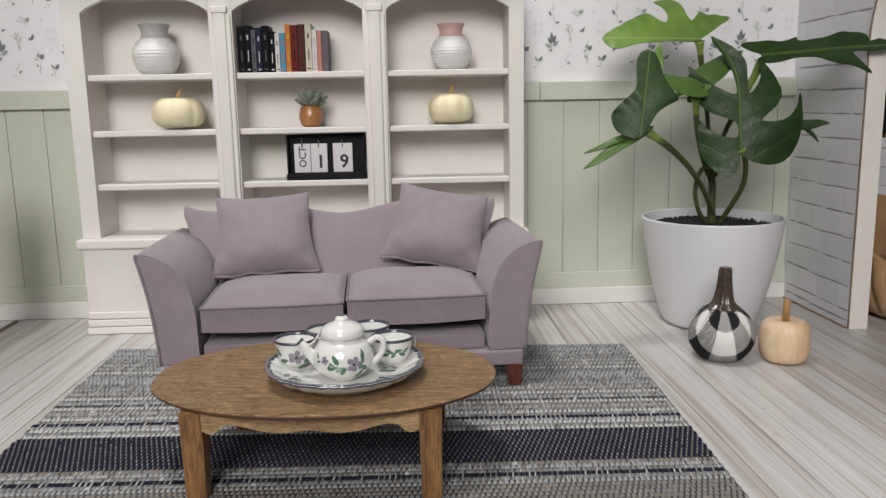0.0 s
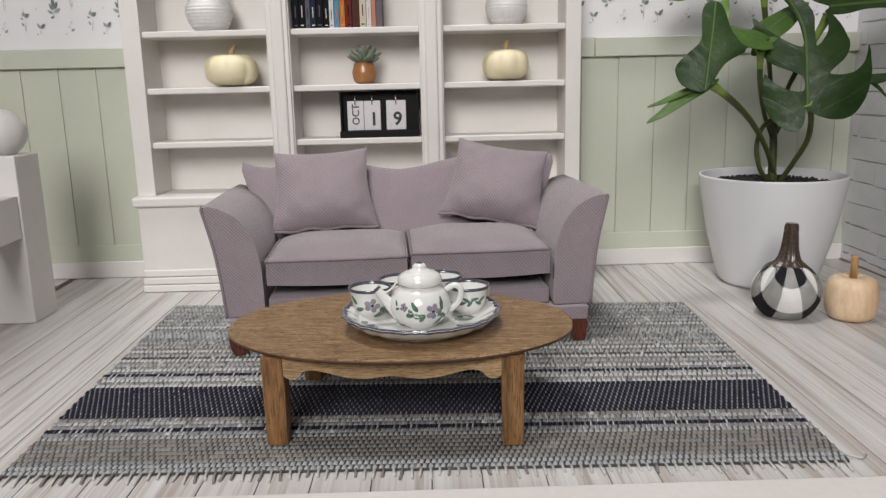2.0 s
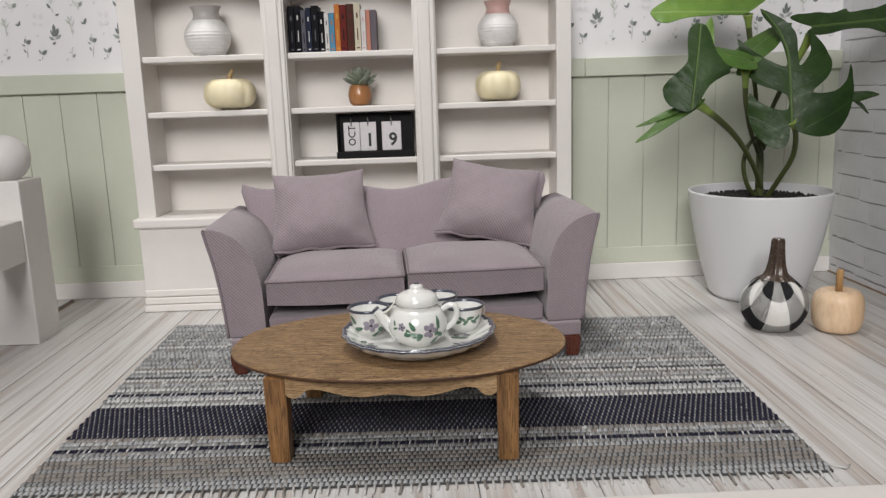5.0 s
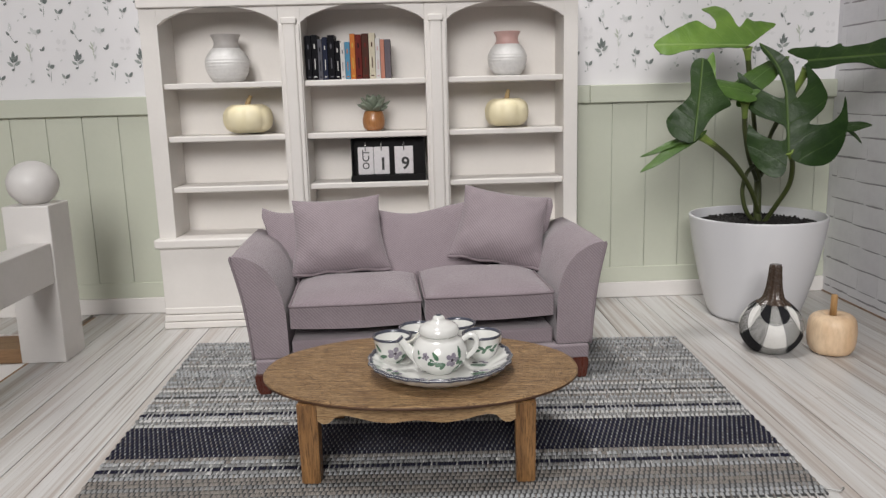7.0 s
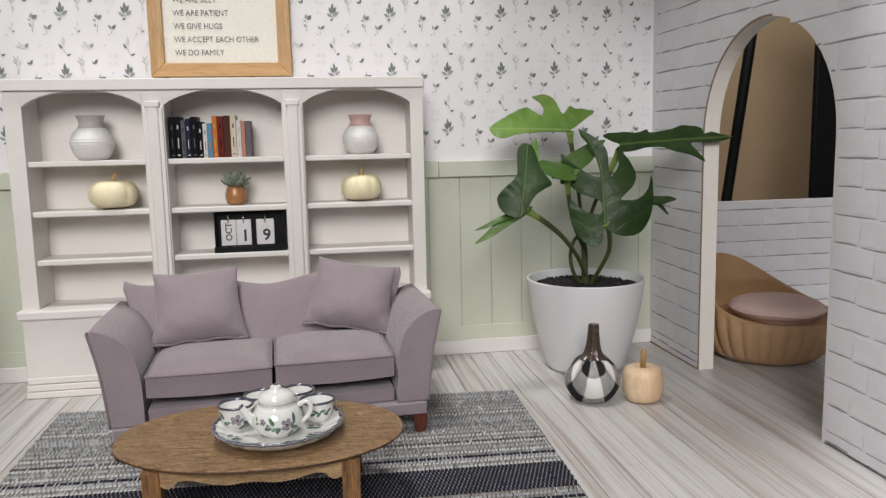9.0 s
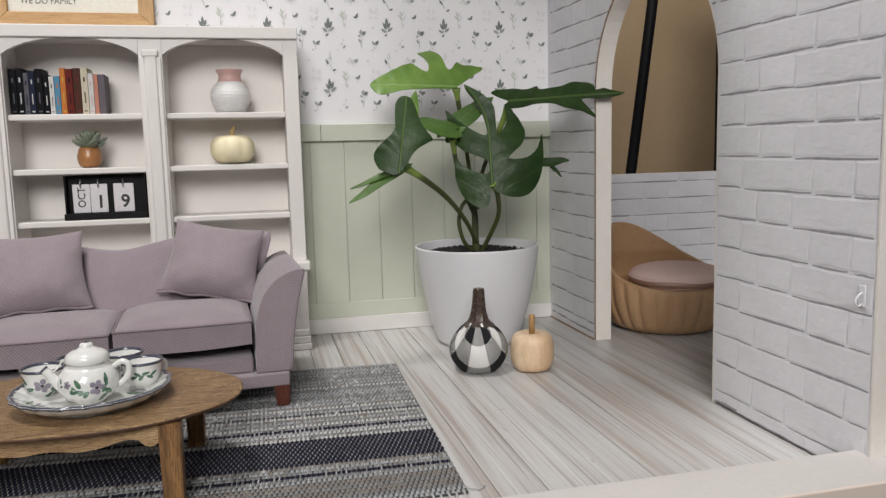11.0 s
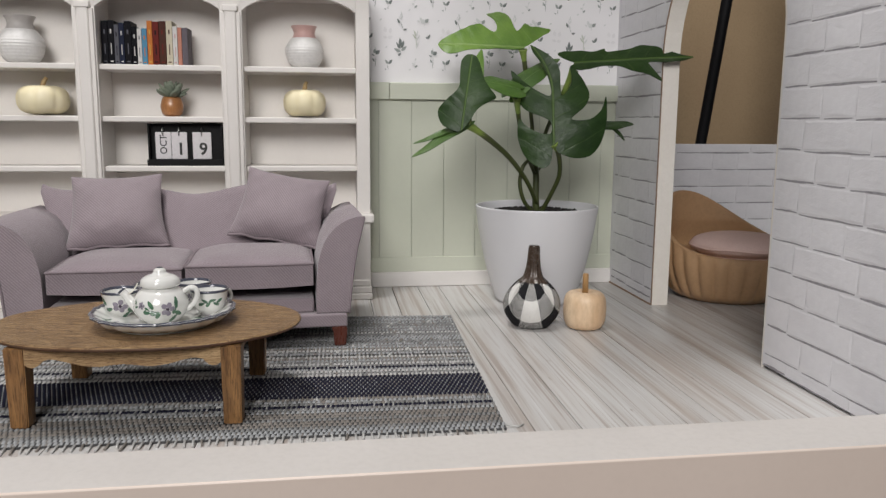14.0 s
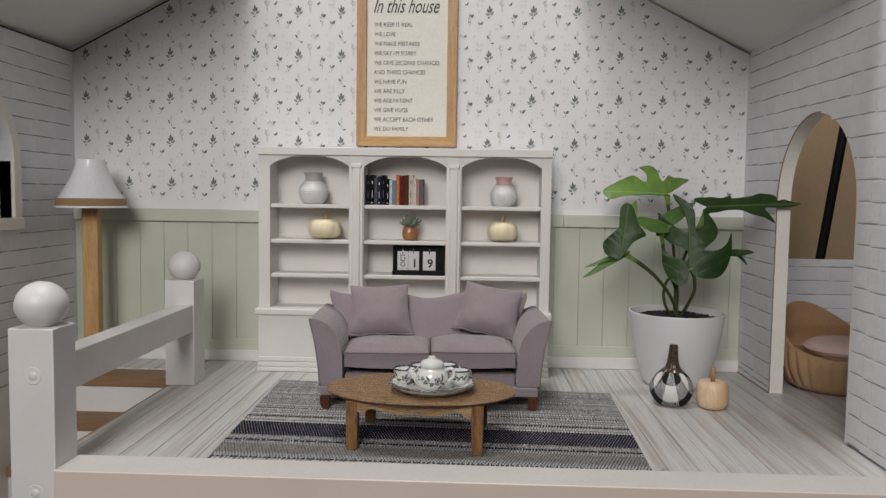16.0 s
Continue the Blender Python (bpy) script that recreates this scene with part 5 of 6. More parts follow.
FOLD_LEFT = [(0.05, -0.03, 0.0), (0.24, 0.03, 0.06), (0.32, 0.21, 0.20), (0.26, 0.34, 0.34), (0.15, 0.46, 0.48), (0.105, 0.56, 0.56), (0.112, 0.69, 0.69), (0.12, 0.88, 0.88), (0.075, 0.98, 0.97), (0.003, 1.0, 1.0)]
FOLD_RIGHT = [(0.01, 0.0, 0.0), (0.075, 0.106, 0.09), (0.17, 0.30, 0.28), (0.29, 0.41, 0.42), (0.37, 0.48, 0.52), (0.29, 0.58, 0.60), (0.20, 0.70, 0.70), (0.13, 0.85, 0.84), (0.07, 0.97, 0.96), (0.003, 1.0, 1.0)]


def monstera_leaf(parent, base, tip, normal, wide, m, droop=0.12, cup=0.25, seed=0, sides=(1, 1), half=HALF_PLAIN, bend=0.0, wave=0.012):
    """A leaf blade along its midrib; half is one outline or a pair of them, bend pulls the tip aside."""
    base, tip, normal = Vector(base), Vector(tip), Vector(normal)
    d = tip - base
    ln = d.length
    d.normalize()
    side = d.cross(normal).normalized()
    up = side.cross(d)
    rng = random.Random(seed)
    bm = bmesh.new()
    layer = bm.loops.layers.uv.new("UVMap")
    outline = []
    for s in (1, -1):
        keys = half if isinstance(half, list) else half[0 if s < 0 else 1]
        edge = smooth_line([(w * (1 + rng.uniform(-0.04, 0.04)), v, mv) for w, v, mv in keys], 3)
        line = [(s * max(w, 0.004) * sides[0 if s < 0 else 1], v) for w, v, mv in edge]
        outline += line if s > 0 else line[::-1]
    bm.faces.new([bm.verts.new((x, y, 0.0)) for x, y in outline])
    bm.normal_update()
    bmesh.ops.triangulate(bm, faces=bm.faces[:])
    bmesh.ops.subdivide_edges(bm, edges=bm.edges[:], cuts=3, use_grid_fill=True)
    coords_of = {v: (v.co.x, v.co.y) for v in bm.verts}
    for f in bm.faces:
        f.smooth = True
        for lp in f.loops:
            lp[layer].uv = coords_of[lp.vert]
    for v in bm.verts:
        x, y = coords_of[v]
        h = -cup * (x * wide) ** 2 * 2.0 - droop * max(y, 0) ** 2 + wave * math.sin(9 * y + seed) * min(1, abs(x) * 3) + 0.10 * abs(x) * wide + (0.005 if ln > 0.4 else 0.0) * math.cos(38 * (y - 0.5 * abs(x))) * min(1, abs(x) * 6)
        slip = bend * max(0.0, y - 0.5) ** 2 * 4
        v.co = base + d * (y * ln) + side * ((x * wide + slip) * ln) + up * (h * ln)
    bmesh.ops.remove_doubles(bm, verts=bm.verts, dist=0.0004)
    bmesh.ops.recalc_face_normals(bm, faces=bm.faces)
    under = bmesh.ops.duplicate(bm, geom=bm.verts[:] + bm.edges[:] + bm.faces[:])["geom"]
    for v in under:
        if isinstance(v, bmesh.types.BMVert):
            v.co -= up * 0.004
    return part("leaf", bm, m, parent)


def potted_monstera():
    px, py = 1.722, 4.10
    ob = thing("potted_monstera", (px, py, 0.0), 0, "artificial split-leaf monstera in a tapered white plastic pot", "potted plant")
    bm = bmesh.new()
    prof = smooth_line([(0.001, 0.0), (0.20, 0.0), (0.236, 0.012), (0.256, 0.05), (0.311, 0.24), (0.350, 0.43), (0.367, 0.545), (0.372, 0.578), (0.370, 0.587), (0.362, 0.587), (0.358, 0.578), (0.345, 0.50)], 4) + [(0.001, 0.49)]
    lathe(bm, [(max(r, 0.0008), z) for r, z in prof], 72, cap=True)
    part("pot", bm, POTWHITE, ob)
    rng = random.Random(11)
    bm = bmesh.new()
    rings = 14
    grid = []
    for j in range(rings + 1):
        row = []
        for k in range(48):
            a, r = 2 * math.pi * k / 48, 0.342 * j / rings + 0.001
            row.append(bm.verts.new((r * math.cos(a), r * math.sin(a), 0.528 + rng.uniform(-0.008, 0.012) + 0.024 * (1 - (r / 0.345) ** 2))))
        grid.append(row)
    for p, q in zip(grid, grid[1:]):
        for k in range(48):
            bm.faces.new((p[k], p[(k + 1) % 48], q[(k + 1) % 48], q[k]))
    part("soil", bm, SOIL, ob)
    bm = bmesh.new()
    for k in range(420):
        a, r = rng.uniform(0, 6.28), 0.325 * math.sqrt(rng.random())
        bmesh.ops.create_icosphere(bm, subdivisions=1, radius=rng.uniform(0.004, 0.011), matrix=Matrix.Translation((r * math.cos(a), r * math.sin(a), 0.539 + 0.020 * (1 - (r / 0.345) ** 2))))
    tagged(part("soil_crumb", bm, SOIL, ob), kind="stuff")
    L = lambda x, y, z: (x - px, y - py, z)
    stems = [
        ([L(1.72, 4.08, 0.53), L(1.71, 4.08, 0.62), L(1.712, 4.09, 0.76), L(1.70, 4.10, 0.86)], 0.022, 0.017, 0),
        ([L(1.705, 4.09, 0.80), L(1.69, 4.10, 1.0), L(1.66, 4.11, 1.25), L(1.63, 4.10, 1.41), L(1.61, 4.08, 1.508)], 0.011, 0.017, 1),
        ([L(1.70, 4.08, 0.78), L(1.63, 4.04, 0.92), L(1.575, 3.98, 1.08), L(1.536, 3.90, 1.225)], 0.011, 0.017, 1),
        ([L(1.715, 4.07, 0.60), L(1.63, 3.99, 0.74), L(1.50, 3.88, 0.88), L(1.36, 3.78, 0.985), L(1.215, 3.70, 1.072)], 0.013, 0.019, 1),
        ([L(1.69, 4.06, 0.55), L(1.625, 4.03, 0.62), L(1.595, 4.02, 0.73), L(1.615, 4.02, 0.83), L(1.675, 4.05, 0.875)], 0.012, 0.011, 0),
        ([L(1.735, 4.04, 0.55), L(1.775, 3.98, 0.66), L(1.80, 3.90, 0.78), L(1.77, 3.82, 0.90), L(1.728, 3.785, 0.965)], 0.013, 0.015, 1),
        ([L(1.72, 4.09, 0.82), L(1.76, 4.08, 1.02), L(1.83, 4.02, 1.22), L(1.884, 3.95, 1.385)], 0.011, 0.019, 1),
        ([L(1.73, 4.10, 0.80), L(1.82, 4.10, 0.95), L(1.97, 4.06, 1.04), L(2.112, 4.0, 1.068)], 0.008, 0.009, 0)]
    for keys, r0, r1, joint in stems:
        line = smooth_line(keys, 6)
        cut = int(len(line) * 0.76)
        bm = bmesh.new()
        tube(bm, line, [r0 + (r1 - r0) * (i / (len(line) - 1)) ** 2 for i in range(len(line))], 10)
        stem = part("stem", bm, STEM, ob)
        if joint:
            bm = bmesh.new()
            tube(bm, line[cut - 1:], [r1 * 0.82 + 0.014 * (i / (len(line) - cut)) ** 2 for i in range(len(line) - cut + 1)], 10)
            part("leaf_joint", bm, STEMTOP, stem, "yellow-green leaf joint")
    # the pale top leaf, tilted so that its upper half faces the room
    monstera_leaf(ob, L(1.62, 4.09, 1.520), L(1.115, 4.13, 1.545), (0.05, -0.85, 0.53), 1.10, LEAF_LIGHT, 0.03, 0.25, seed=1, half=(TOP_LOWER, TOP_UPPER), wave=0.02)
    # the dark leaf that reaches through the doorway
    monstera_leaf(ob, L(1.885, 3.94, 1.425), L(2.535, 3.79, 1.470), (-0.04, -0.68, 0.73), 1.18, LEAF_DARK, 0.02, 0.30, seed=2, half=(REACH_UPPER, REACH_LOWER), sides=(0.85, 1.25), wave=0.02)
    # the folded leaf over the sofa's end
    monstera_leaf(ob, L(1.175, 3.63, 1.04), L(1.245, 3.72, 1.455), (-0.14, -0.95, 0.24), 1.0, LEAF_DARK, 0.10, 0.35, seed=3, half=(FOLD_LEFT, FOLD_RIGHT), wave=0.035)
    monstera_leaf(ob, L(1.235, 3.74, 1.18), L(1.305, 3.77, 1.475), (-0.5, -0.8, 0.1), 0.30, LEAF_LIGHT, 0.0, 0.4, seed=5, half=HALF_PLAIN)
    for tip, wd in (((0.905, 3.62, 0.895), 0.19), ((0.92, 3.68, 0.965), 0.14)):
        monstera_leaf(ob, L(1.205, 3.69, 1.068), L(*tip), (-0.45, -0.55, 0.70), wd, LEAF_MID, 0.0, 0.4, seed=4, half=HALF_PLAIN)
    # the large split leaf in front
    monstera_leaf(ob, L(1.728, 3.78, 0.965), L(1.735, 3.90, 1.54), (-0.20, -0.95, 0.20), 1.0, LEAF_DARK, 0.10, 0.30, seed=6, half=(FRONT_LEFT, FRONT_RIGHT), bend=-0.20, wave=0.03)
    # the arched middle leaf
    monstera_leaf(ob, L(1.520, 3.95, 1.255), L(1.765, 3.97, 1.515), (-0.50, -0.62, 0.60), 0.40, LEAF_MID, 0.30, 0.5, seed=6, half=HALF_PLAIN)
    monstera_leaf(ob, L(1.55, 3.89, 1.270), L(1.305, 3.86, 1.345), (0.15, -0.62, 0.77), 0.56, LEAF_MID, 0.16, 0.4, seed=8, half=HALF_PLAIN)
    monstera_leaf(ob, L(2.09, 4.0, 1.07), L(2.26, 3.95, 1.095), (0.0, -0.5, 0.87), 0.50, LEAF_DARK, 0.10, 0.3, seed=7, half=HALF_PLAIN)
    monstera_leaf(ob, L(2.14, 3.99, 1.07), L(2.215, 3.94, 0.99), (0.6, -0.7, 0.3), 0.34, LEAF_DARK, 0.10, 0.3, seed=9, half=HALF_PLAIN)


potted_monstera()


def plaid_pumpkin():
    ob = thing("fabric_pumpkin", (1.540, 3.47, 0.0), 0, "black and white checked fabric pumpkin with a dark brown stalk", "pumpkin")
    n, rows = 144, 40
    rng = random.Random(12)
    fold = [rng.uniform(0.5, 1.5) for _ in range(14)]
    turn = [rng.uniform(-0.25, 0.25) for _ in range(14)]
    front = radians(-106)
    bm = bmesh.new()
    cloth = {}
    grid = []
    arc, was = 0.085, None
    for j in range(rows + 1):
        t = j / rows
        r0 = 0.153 * math.sin(math.pi * (0.15 + 0.745 * t)) ** 0.62
        z0 = 0.004 + 0.240 * t ** 1.02
        arc += math.hypot(r0 - was[0], z0 - was[1]) if was else 0.0
        was = (r0, z0)
        ring = []
        for k in range(n):
            a = 2 * math.pi * k / n
            g = a * 7 / math.pi
            top = max(0.0, (t - 0.25) / 0.75) ** 1.5
            g += turn[int(g) % 14] * top
            pucker = fold[int(g) % 14] * (abs(math.sin(g * math.pi / 2)) ** 0.7 - 0.6)
            r = r0 * (1 + 0.17 * top * pucker + 0.012 * math.sin(3 * a + 1))
            v = bm.verts.new((r * math.cos(a), r * math.sin(a), z0 + 0.005 * top * pucker))
            cloth[v] = (arc * math.sin(a - front), arc * math.cos(a - front))
            ring.append(v)
        grid.append(ring)
    for p, q in zip(grid, grid[1:]):
        for k in range(n):
            bm.faces.new((p[k], p[(k + 1) % n], q[(k + 1) % n], q[k])).smooth = True
    bm.faces.new(grid[0][::-1])
    bm.faces.new(grid[-1])
    # the cloth is one flat square gathered up round the stalk
    uv = bm.loops.layers.uv.new("cloth")
    for f in bm.faces:
        for loop in f.loops:
            loop[uv].uv = cloth[loop.vert]
    part("body", bm, GINGHAM, ob)
    bm = bmesh.new()
    lathe(bm, smooth_line([(0.060, 0.225), (0.079, 0.236), (0.074, 0.247), (0.052, 0.268), (0.038, 0.315), (0.031, 0.38), (0.028, 0.428), (0.024, 0.437), (0.001, 0.437)], 5), 48, wob=lambda a, r, z: r * (1 + 0.09 * math.cos(9 * a) * (1.0 if z < 0.43 else 0.0)))
    bm.transform(Matrix.Rotation(radians(1), 4, "Y"))
    part("stalk", bm, DARKSTALK, ob, "ribbed dark brown glazed stalk")


plaid_pumpkin()


def wooden_pumpkin():
    ob = thing("wooden_pumpkin", (1.813, 3.40, 0.0), 0, "small turned pale wood pumpkin with a dowel stalk", "pumpkin")
    bm = bmesh.new()
    prof = smooth_line([(0.001, 0.0), (0.07, 0.0), (0.096, 0.014), (0.110, 0.05), (0.113, 0.115), (0.105, 0.168), (0.08, 0.194), (0.045, 0.197), (0.024, 0.180), (0.001, 0.178)], 5)
    lathe(bm, [(max(r, 0.0006), z) for r, z in prof], 48, wob=lambda a, r, z: r * (1 + 0.012 * math.cos(5 * a)))
    part("body", bm, PALEWOOD, ob)
    bm = bmesh.new()
    lathe(bm, [(0.0155, 0.170), (0.0155, 0.286), (0.013, 0.292), (0.001, 0.293)], 16)
    part("stalk", bm, PINE, ob, "plain orange-brown dowel stalk")


wooden_pumpkin()


# ---------- next room ----------
def tub_chair():
    ob = thing("tub_chair", (2.97, 4.07, 0.0), 0, "miniature low tan egg-shaped tub chair with a fluted shell", "chair")
    back = radians(112)
    n, rows = 224, 20
    rim = lambda a: 0.296 + 0.346 * (0.5 + 0.5 * math.cos(a - back)) ** 2.6
    deck, wall = 0.272, 0.030

    def shell_point(a, z, inward):
        r = 0.435 * math.sin(min(math.pi * 0.60, 0.82 + 1.50 * z / 0.62)) - 0.05 * max(0.0, 1 - z / 0.05) ** 2 - inward
        if inward == 0:
            r += 0.020 * (abs(math.sin(a * 14)) ** 0.7 - 0.6) * min(1, z / 0.08) * min(1, (rim(a) - z) / 0.05)
        return r * math.cos(a), r * math.sin(a), z
    for name, low, inward in (("fluted_shell", 0.0, 0.0), ("inner_shell", deck, wall)):
        bm = bmesh.new()
        grid = []
        for j in range(rows + 1):
            grid.append([bm.verts.new(shell_point(a, low + (rim(a) - low) * j / rows, inward)) for a in [2 * math.pi * k / n for k in range(n)]])
        for p, q in zip(grid, grid[1:]):
            for k in range(n):
                bm.faces.new((p[k], p[(k + 1) % n], q[(k + 1) % n], q[k])).smooth = True
        bm.faces.new(grid[0])
        part(name, bm, BASKET, ob)
    bm = bmesh.new()
    ring = [[bm.verts.new((shell_point(a, rim(a), inw)[0], shell_point(a, rim(a), inw)[1], rim(a) + dz)) for a in [2 * math.pi * k / n for k in range(n)]] for inw, dz in ((-0.002, -0.004), (0.004, 0.004), (wall - 0.006, 0.004), (wall, -0.004))]
    for p, q in zip(ring, ring[1:]):
        for k in range(n):
            bm.faces.new((p[k], p[(k + 1) % n], q[(k + 1) % n], q[k])).smooth = True
    part("rim", bm, BASKET, ob)
    wob = lambda a, r, z: r * (1 + 0.020 * math.sin(3 * a + 1) + 0.012 * math.sin(7 * a))
    bm = bmesh.new()
    lathe(bm, smooth_line([(0.001, -0.009), (0.22, -0.009), (0.250, 0.002), (0.284, 0.022), (0.298, 0.046), (0.289, 0.070), (0.25, 0.098), (0.15, 0.122), (0.001, 0.130)], 5), 72, wob=wob)
    cushion = part("seat_cushion", bm, PINK, None)
    cushion.name = "seat_cushion"
    cushion.location = Vector((3.03, 4.04, deck + 0.010)) * K
    tagged(cushion, "round pale pink cushion lying in a tub chair", "cushion")
    bm = bmesh.new()
    tube(bm, [(wob(2 * math.pi * k / 60, 0.297, 0) * math.cos(2 * math.pi * k / 60), wob(2 * math.pi * k / 60, 0.297, 0) * math.sin(2 * math.pi * k / 60), 0.046 + 0.004 * math.sin(5 * math.pi * k / 30)) for k in range(61)], 0.0065, 6)
    part("piping", bm, PINK, cushion)


def wall_hook(at, turn):
    ob = thing("wall_hook", at, turn, "small clear white plastic hook on a brick wall", "hook", "hooks on the brick walls")
    bm = bmesh.new()
    box(bm, -0.016, 0.016, -0.006, 0.0, -0.038, 0.038, 0.004)
    part("back_plate", bm, MORTAR, ob)
    bm = bmesh.new()
    tube(bm, smooth_line([(0, -0.004, 0.012), (0, -0.022, 0.0), (0, -0.03, -0.02), (0, -0.018, -0.032), (0, -0.006, -0.026)], 5), 0.0035, 8)
    part("hook", bm, MORTAR, ob)


wall_hook((XR - 0.003, 1.775, 0.636), -90)
wall_hook((XL + 0.003, 4.392, 0.528), 90)


tub_chair()
bm = bmesh.new()
tube(bm, [(3.345, 5.32, 0.0), (3.365, 5.32, 0.95), (3.52, 5.32, 2.1), (3.62, 5.32, 2.9)], 0.042, 14)
tagged(part("tripod_leg", bm, DARK), "slanting black pole behind a low brick wall", "pole")
bm = bricks_of((4.26, 5.3, 5.5, 5.56, 0.0, 2.9), bevel=0.01)
tagged(part("dark_panel", bm, DARK), "plain black upright panel behind a low brick wall", "panel")


# ---------- storey below ----------
def lattice(x0, x1):
    ob = thing("window_frame", ((x0 + x1) / 2, 4.66, -2.35), 0, "brown wooden window frame with pale square panes", "window", "wooden frames in the storey below")
    w, top = (x1 - x0) / 2, 0.92
    for x in (-w, -0.03, w - 0.06):
        part("upright", bricks_of((x, x + 0.06, -0.05, 0.03, 0, top), bevel=0.004), OAK_UP, ob)
    for z in (0.0, 0.36, 0.74, top - 0.06):
        part("crossbar", bricks_of((-w, w, -0.045, 0.03, z, z + 0.055), bevel=0.004), OAK, ob)
    part("pane", bricks_of((-w + 0.03, w - 0.03, 0.0, 0.012, 0.03, top - 0.03)), WHITE, ob)


lattice(-2.15, -1.31)
lattice(1.61, 2.41)
bm = bmesh.new()
rng = random.Random(8)
for k in range(46):
    x = -0.40 + 0.70 * k / 45
    tube(bm, smooth_line([(x, 4.66, -1.30), (x + rng.uniform(-0.02, 0.02), 4.63, -1.5), (x + rng.uniform(-0.03, 0.03), 4.65, -1.8), (x + rng.uniform(-0.02, 0.02), 4.66, -2.2)], 4), 0.011, 6)
tagged(part("macrame_hanging", bm, CANVAS), "cream knotted cord wall hanging in the storey below", "wall hanging", "", "stuff")
bm = bmesh.new()
for k in range(26):
    a = rng.uniform(0, 6.28)
    p = Vector((3.98 + 0.14 * math.cos(a) * rng.random(), 4.2 + 0.1 * math.sin(a), -1.36 - 0.2 * rng.random()))
    q = p + Vector((rng.uniform(-0.08, 0.08), rng.uniform(-0.08, 0.02), rng.uniform(-0.1, 0.02)))
    s = (q - p).cross(Vector((rng.uniform(-1, 1), 1, rng.uniform(-1, 1)))).normalized() * 0.03
    bm.faces.new([bm.verts.new(v) for v in (p, (p + q) / 2 + s, q, (p + q) / 2 - s)])
hang = tagged(part("hanging_plant", bm, LEAF_DARK), "dark green trailing leaves hanging in the storey below", "plant")


# ---------- woven rug ----------
RUG = [(-1.37, 2.10), (1.085, 2.045), (1.137, 3.700), (-1.418, 3.875)]


def rug_point(u, v):
    a = Vector(RUG[0]).lerp(Vector(RUG[1]), u)
    b = Vector(RUG[3]).lerp(Vector(RUG[2]), u)
    p = a.lerp(b, v)
    return p.x, p.y


def stripe(v, rng):
    """The yarn of a weft row at v, from the front edge (0) to the back edge (1)."""
    bands = ((0.02, (0, 4)), (0.04, (4, 1, 4)), (0.06, (1, 4, 2)), (0.085, (5, 4, 0)), (0.105, (5, 1, 4)), (0.122, (1, 4, 5)), (0.152, (0, 5, 1)), (0.168, (3,)), (0.178, (1, 0)), (0.214, (0, 0, 5)), (0.377, (3,)), (0.392, (0,)), (0.432, (0, 5, 0)), (0.45, (3,)),
             (0.475, (0, 5)), (0.52, (0, 0, 5)), (0.548, (5, 0, 1)), (0.572, (1, 4)), (0.595, (5, 0)), (0.632, (0, 0, 5)), (0.66, (1, 5, 4)), (0.70, (5, 1, 1)), (0.735, (5, 1, 0)), (0.77, (1, 5)), (0.805, (0, 5)), (0.84, (5, 1)), (0.89, (1, 5, 1)), (0.925, (5, 0)), (1.01, (1, 1, 5)))
    for top, some in bands:
        if v < top:
            return rng.choice(some), top


